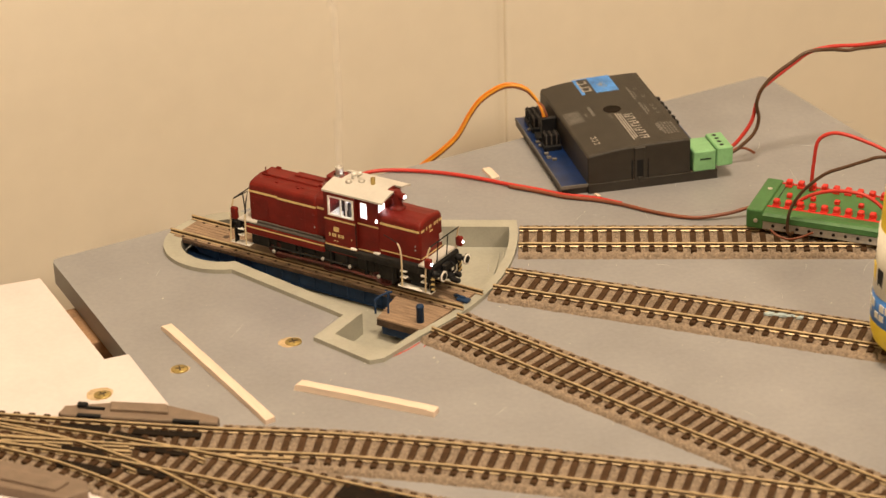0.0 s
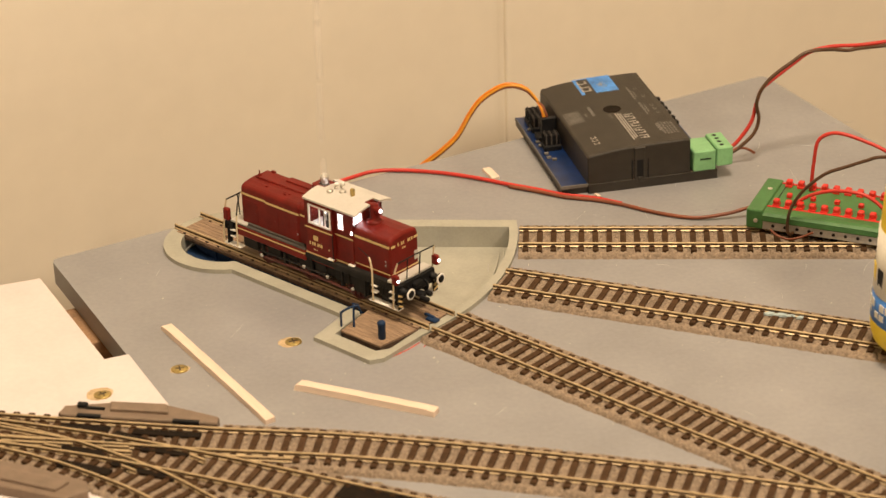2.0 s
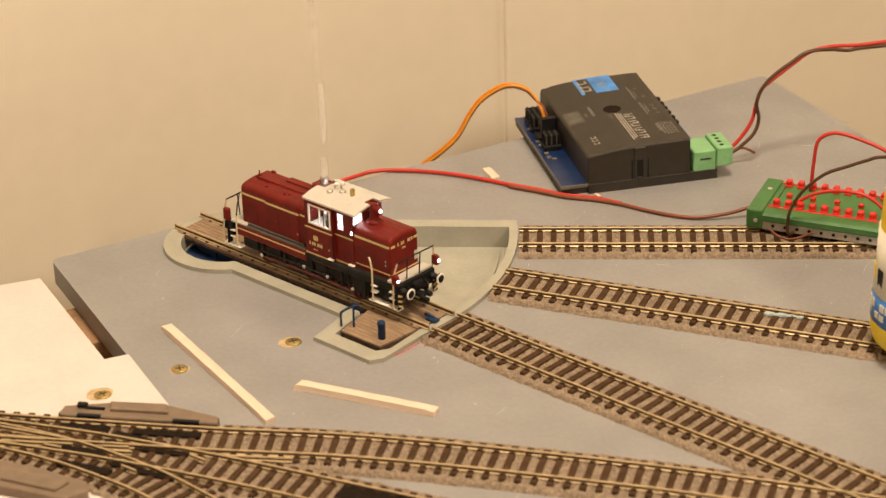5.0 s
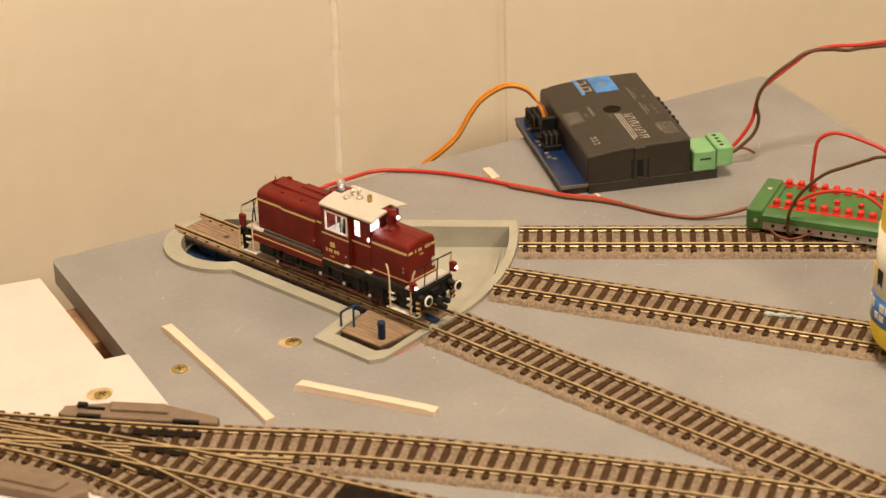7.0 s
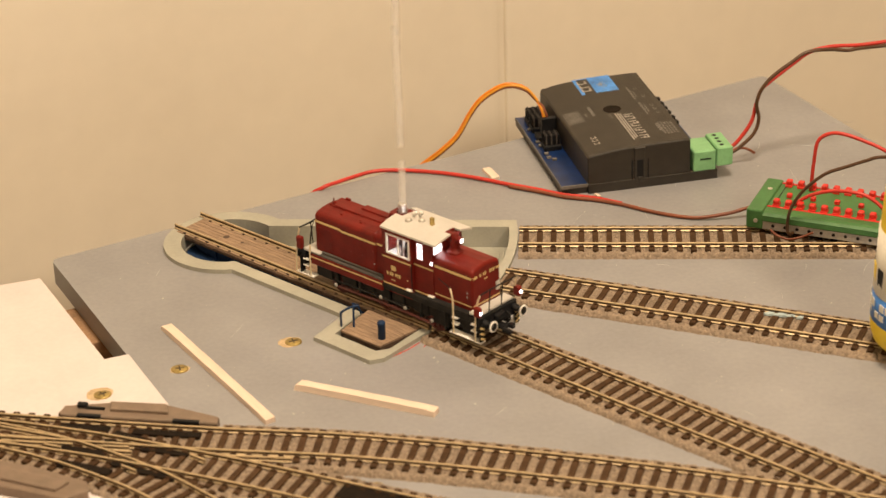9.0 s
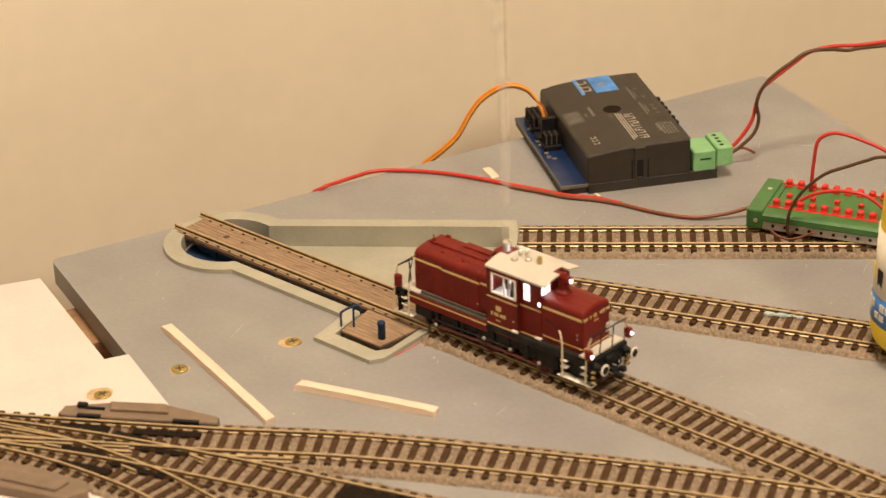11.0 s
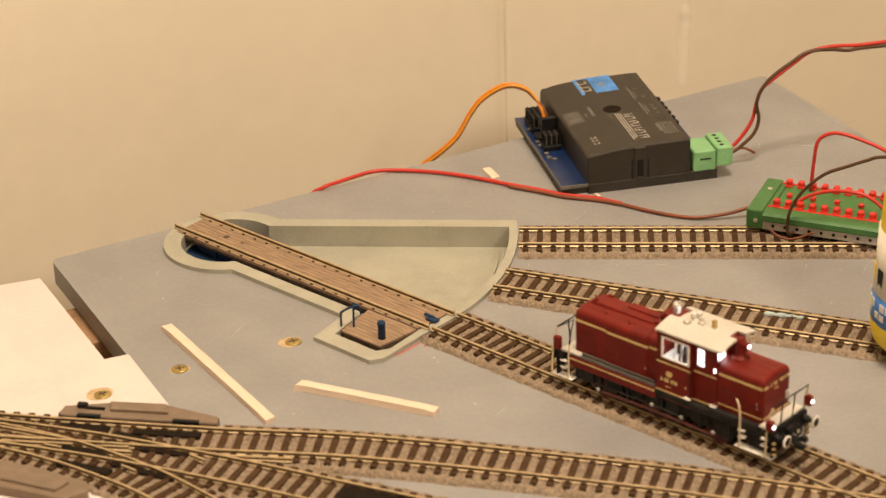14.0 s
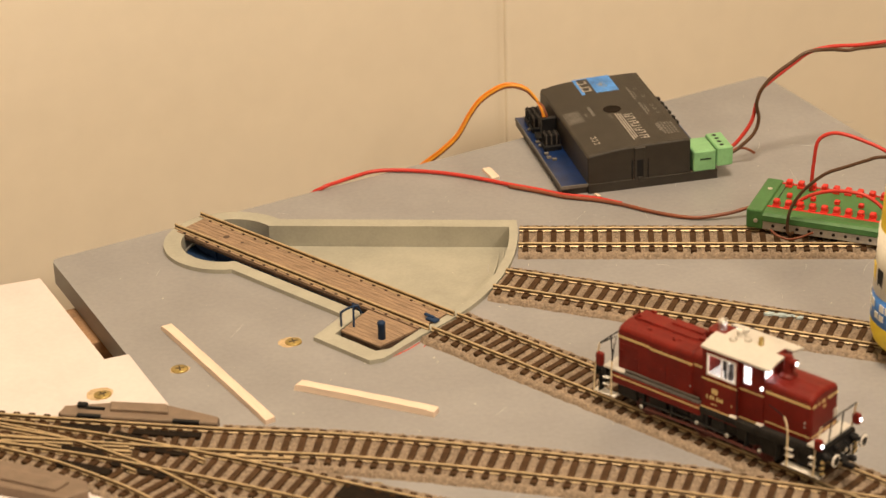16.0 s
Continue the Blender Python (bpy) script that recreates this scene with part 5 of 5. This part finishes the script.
t = turnout_motor([(-1.6, 0.6), (-0.6, 7.2), (19, 11.4), (45, 12.6), (68, 5.6), (69.2, 4.6), (69.4, -0.4), (0, -0.6)][::-1], rz(-60.0, -174.4, 0, -10.2), "taupe plastic turnout motor housing beside the tracks", 4.8)
part("raised_lid", prism(bmesh.new(), [(20.8, 4.1), (19.2, 10.6), (44.4, 11.2), (46.6, 4.2)][::-1], 4.7, 6.2, 0.4), M_MOTOR, t)
part("lever", box(box(bmesh.new(), 5.4, 10.0, 5.0, 7.8, 4.7, 7.0, 0.5), 9.6, 18, 4.6, 5.8, 4.7, 6.0, 0.3), M_BLACK, t, "small black hand lever")
# Black boxes proud of the case paint the dark inside of its slots.
part("clip_slot", box(bmesh.new(), 6.9, 17.6, -0.9, 1.2, 2.0, 5.0, 0.15), M_BLACK, t)
part("clip_slot", box(bmesh.new(), 49.6, 61.5, -0.8, 1.2, 2.0, 5.0, 0.15), M_BLACK, t)
t = turnout_motor([(0, 0), (2, 7), (26, 8), (52, 6), (56, 0), (50, -9), (8, -10)][::-1], rz(-92.0, -216.5, 0, -24), "taupe plastic turnout motor housing lying on the white board", 5.6)
part("raised_lid", prism(bmesh.new(), [(18, -6), (18, 2), (46, 1.5), (44, -6)][::-1], 5.5, 6.8, 0.5), M_MOTOR, t)


def slide_plate(x, y, deg, length, width, z=3.5):
    ob = part("slide_plate", box(bmesh.new(), -length / 2, length / 2, -width / 2, width / 2, 2.0, z, 0.1), M_SLIDE)
    ob.matrix_world = rz(x, y, 0, deg)
    return tagged(ob, "dark plastic slide plate of the turnout", "slide plate", "turnout plates")


for x, y, deg, l, w in ((-49, -184.4, -11, 22, 4.2), (-13, -191.6, -10, 30, 4.0), (-29, -193.5, 62, 4.6, 15), (-14, -206.0, -18, 24, 3.4), (-50, -203.5, -17, 26, 5.0), (-46, -217.0, -22, 26, 5.0),
                        (-17, -223.5, -24, 24, 3.6), (-28, -216.5, 64, 5, 13), (78.5, -249.0, -24.5, 36, 11.0), (-36, -198.5, -20, 8, 5)):
    slide_plate(x, y, deg, l, w)


# ---- check rails and switch rails of the turnouts ----
CHECKS = thing("turnout_rails", "short gold-coloured switch and check rails of the turnouts", "turnout rails")
for a, c in (((-85.3, -182.9), (-53.4, -195.4)), ((-84.1, -191.1), (-60.6, -195.8)), ((-83.6, -194.9), (-51.7, -199.7)), ((-39.8, -202.0), (-25.4, -204.1)), ((-34.2, -206.0), (-25.5, -208.0)),
             ((13.9, -213.4), (42.5, -217.6)), ((-1.2, -211.6), (7.7, -218.2)), ((-29.4, -218.4), (-20.9, -224.6)), ((-64.2, -199.3), (-54.2, -202.8))):
    n = max(2, int((Vector(c) - Vector(a)).length / 4))
    part("rail", rail_mesh([tuple(Vector(a).lerp(Vector(c), k / n)) for k in range(n + 1)], 0, 2.7, 4.75), [M_WEB, M_RAIL], CHECKS)


def bottle():
    t = thing("glue_bottle", "yellow plastic glue bottle with blue and white label on the track", "bottle", m=rz(322.6, -137.0, 4.9, 0))
    part("body", lathe(bmesh.new(), [(17, 0), (21.5, 1.0), (24.6, 4.2), (26.0, 9.0), (26.2, 15), (24.6, 40), (23.2, 66), (21.5, 84), (17, 96), (9, 104)], 56), M_YELLOW, t, "", True)
    part("blue_band", lathe(bmesh.new(), [(25.9, 14.6), (26.25, 14.7), (25.5, 27.8), (25.0, 27.8)], 56), M_LBLUE, t, "blue label band", True)
    part("pale_band", lathe(bmesh.new(), [(25.3, 27.9), (25.6, 28.0), (24.2, 58), (23.4, 58)], 56), M_LPALE, t, "pale label field", True)
    part("cap", lathe(bmesh.new(), [(11, 103), (11, 112), (5, 116), (3, 138), (1, 139)], 32), M_LBLUE, t, "", True)
    for k in range(16):
        a = radians(150 + k * 9)
        for z0, z1 in ((17.5, 20.5), (22, 25.5)):
            if (k + int(z0)) % 3:
                ob = part("label_bar", box(bmesh.new(), -1.5, 1.5, -0.25, 0.25, z0, z1, 0.05, 1, pose(26.05 * math.cos(a), 26.05 * math.sin(a), 0, 0, 0, math.degrees(a) + 90)), M_LPALE, t)
        if k % 2:
            part("label_letter", box(bmesh.new(), -2.6, 2.6, -0.3, 0.3, 32, 41, 0.3, 1, pose(25.0 * math.cos(a), 25.0 * math.sin(a), 0, 0, 0, math.degrees(a) + 90)), M_BLACK if k % 4 == 1 else M_YELLOW, t)
    return t


bottle()

# ---- paint scuffs and dust specks on the grey board ----
rnd = random.Random(21)
b = bmesh.new()
for k in range(150):
    p = REAR + E1 * rnd.uniform(10, 420) - E2 * rnd.uniform(8, 330)
    r = rnd.choice((0.12, 0.15, 0.18, 0.26))
    lathe(b, [(r, 0.0), (r * 0.8, r * 0.5), (r * 0.2, r * 0.6)], 6, pose(p.x, p.y, 0.0) @ Matrix.Diagonal((rnd.uniform(0.7, 1.8), 1, 1, 1)))
tagged(part("dust", b, M_LPALE), "tiny pale specks of dust on the grey board", "dust", kind="stuff")

b = bmesh.new()
for k in range(46):
    p = REAR + E1 * rnd.uniform(10, 420) - E2 * rnd.uniform(20, 330)
    a, l = rnd.uniform(0, 6.28), rnd.uniform(3, 22)
    c = rnd.uniform(-0.25, 0.25)
    pts = [(p.x + math.cos(a + c * q) * l * q, p.y + math.sin(a + c * q) * l * q, 0.01) for q in (0, 0.25, 0.5, 0.75, 1.0)]
    bt = tube(bmesh.new(), pts, [0.04, 0.12, 0.17, 0.12, 0.04], 5)
    join(b, bt)
tagged(part("scuffs", b, M_SCUFF), "faint pale scratches in the grey paint", "scratches", kind="stuff")

# ---- smoke: short wisps that rise from the chimney ----
SMOKE = thing("smoke_plume", "thin pale wisps of smoke rising from the chimney", "smoke")
M_S1, M_S2, M_S3 = smoke_material("thin_smoke", 0.045), smoke_material("dense_smoke", 0.19), smoke_material("spread_smoke", 0.075)
RISE = 95.0            # mm a second
WISPS = []


def wisp(born, r0, r1, material, length=29.5):
    bm = bmesh.new()
    rnd = random.Random(int(born * 100))
    pts = [(rnd.uniform(-0.07, 0.07) * r0, rnd.uniform(-0.07, 0.07) * r0, -length + k * length / 6) for k in range(7)]
    for f in (1.0, 0.6):
        tube(bm, pts, [r0 * f * rnd.uniform(0.95, 1.05) for _ in pts], 16, cap=False)
    ob = part("wisp", bm, material, SMOKE, "", True)
    WISPS.append((born, ob, r1))


for k in range(-5, 44):
    born = k * 0.3
    if born < 4.4:
        wisp(born, 1.9, 3.0, M_S1)
    elif born < 9.3:
        wisp(born, 1.85, 2.0, M_S2)
    elif born < 12.8:
        wisp(born, 2.6, 3.0, M_S3)

# a mushroom-shaped puff ahead of the dense smoke
bm = lathe(bmesh.new(), [(0.6, -6), (1.2, -3), (4.5, -0.5), (7.5, 1.5), (8.2, 3.4), (6.0, 4.6), (3.0, 5.0)], 20)
for v in bm.verts:
    v.co += Vector((noise.noise(v.co * 0.3), noise.noise(v.co * 0.3 + Vector((9, 0, 0))), 0)) * 1.6
    v.co.z -= 8
WISPS.append((2.28, part("puff", bm, smoke_material("puff_smoke", 0.10), SMOKE, "", True), 3.0))

# ---- what moves ----
TURN = [(0.0, -32.95), (0.25, -34.2), (0.5, -35.45), (1.0, -37.95), (1.5, -40.35), (1.8, -41.8), (1.97, -42.6), (2.05, -42.7), (2.3, -42.7)]
DRIVE = [(0.0, 0.0), (4.2, 0.0), (5.4, 0.0), (5.8, 0.9), (6.2, 3.0), (6.5, 5.4), (7.0, 11.0), (7.5, 18.4), (8.0, 29.0), (8.5, 40.4), (9.0, 50.1), (9.5, 62.5), (10.25, 86.5),
         (11.0, 113.5), (11.5, 131.3), (12.0, 149.0), (12.5, 164.9), (13.0, 182.0), (13.5, 195.8), (14.0, 207.8), (14.5, 216.3), (15.0, 223.3), (15.5, 228.2), (16.0, 231.3)]
STAND = 75.0           # the locomotive's place on the bridge


def along(rows, t):
    return float(np.interp(t, [r[0] for r in rows], [r[1] for r in rows]))


def loco_pose(t):
    a = along(TURN, t)
    x, y = turned(a, STAND + along(DRIVE, t), 0)
    return rz(x, y, 4.8, a)


def motions():
    walk(BRIDGE, [(t, rz(0, 0, 0, a)) for t, a in TURN] + [(16.0, rz(0, 0, 0, -42.7))])
    times = sorted({r[0] for r in TURN} | {r[0] for r in DRIVE})
    walk(LOCO, [(t, loco_pose(t)) for t in times])
    # smoke follows the chimney; each wisp waits inside the bonnet and then climbs
    walk(SMOKE, [(t, loco_pose(t) @ rz(-6.5, 3.3, -1.0, -along(TURN, t))) for t in times])
    for born, ob, sway in WISPS:
        low, rows = 47.0, []
        if born > 0.05:
            rows += [(0.0, rz(0, 0, low, 0)), (born, rz(0, 0, low, 0))]
            t0 = born
        else:
            t0 = 0.0
        t = t0 + (0.4 if rows else 0.0)
        while t < 16.0:
            h = low + RISE * (t - born)
            s = sway * math.sin(1.3 * t + 0.02 * h) * min(1.0, max(0.0, h - 70) / 60)
            rows.append((t, rz(s, 0.4 * s, h, 0)))
            t += 1.0
        h = low + RISE * (16.0 - born)
        rows.append((16.0, rz(0, 0, h, 0)))
        walk(ob, rows)


motions()
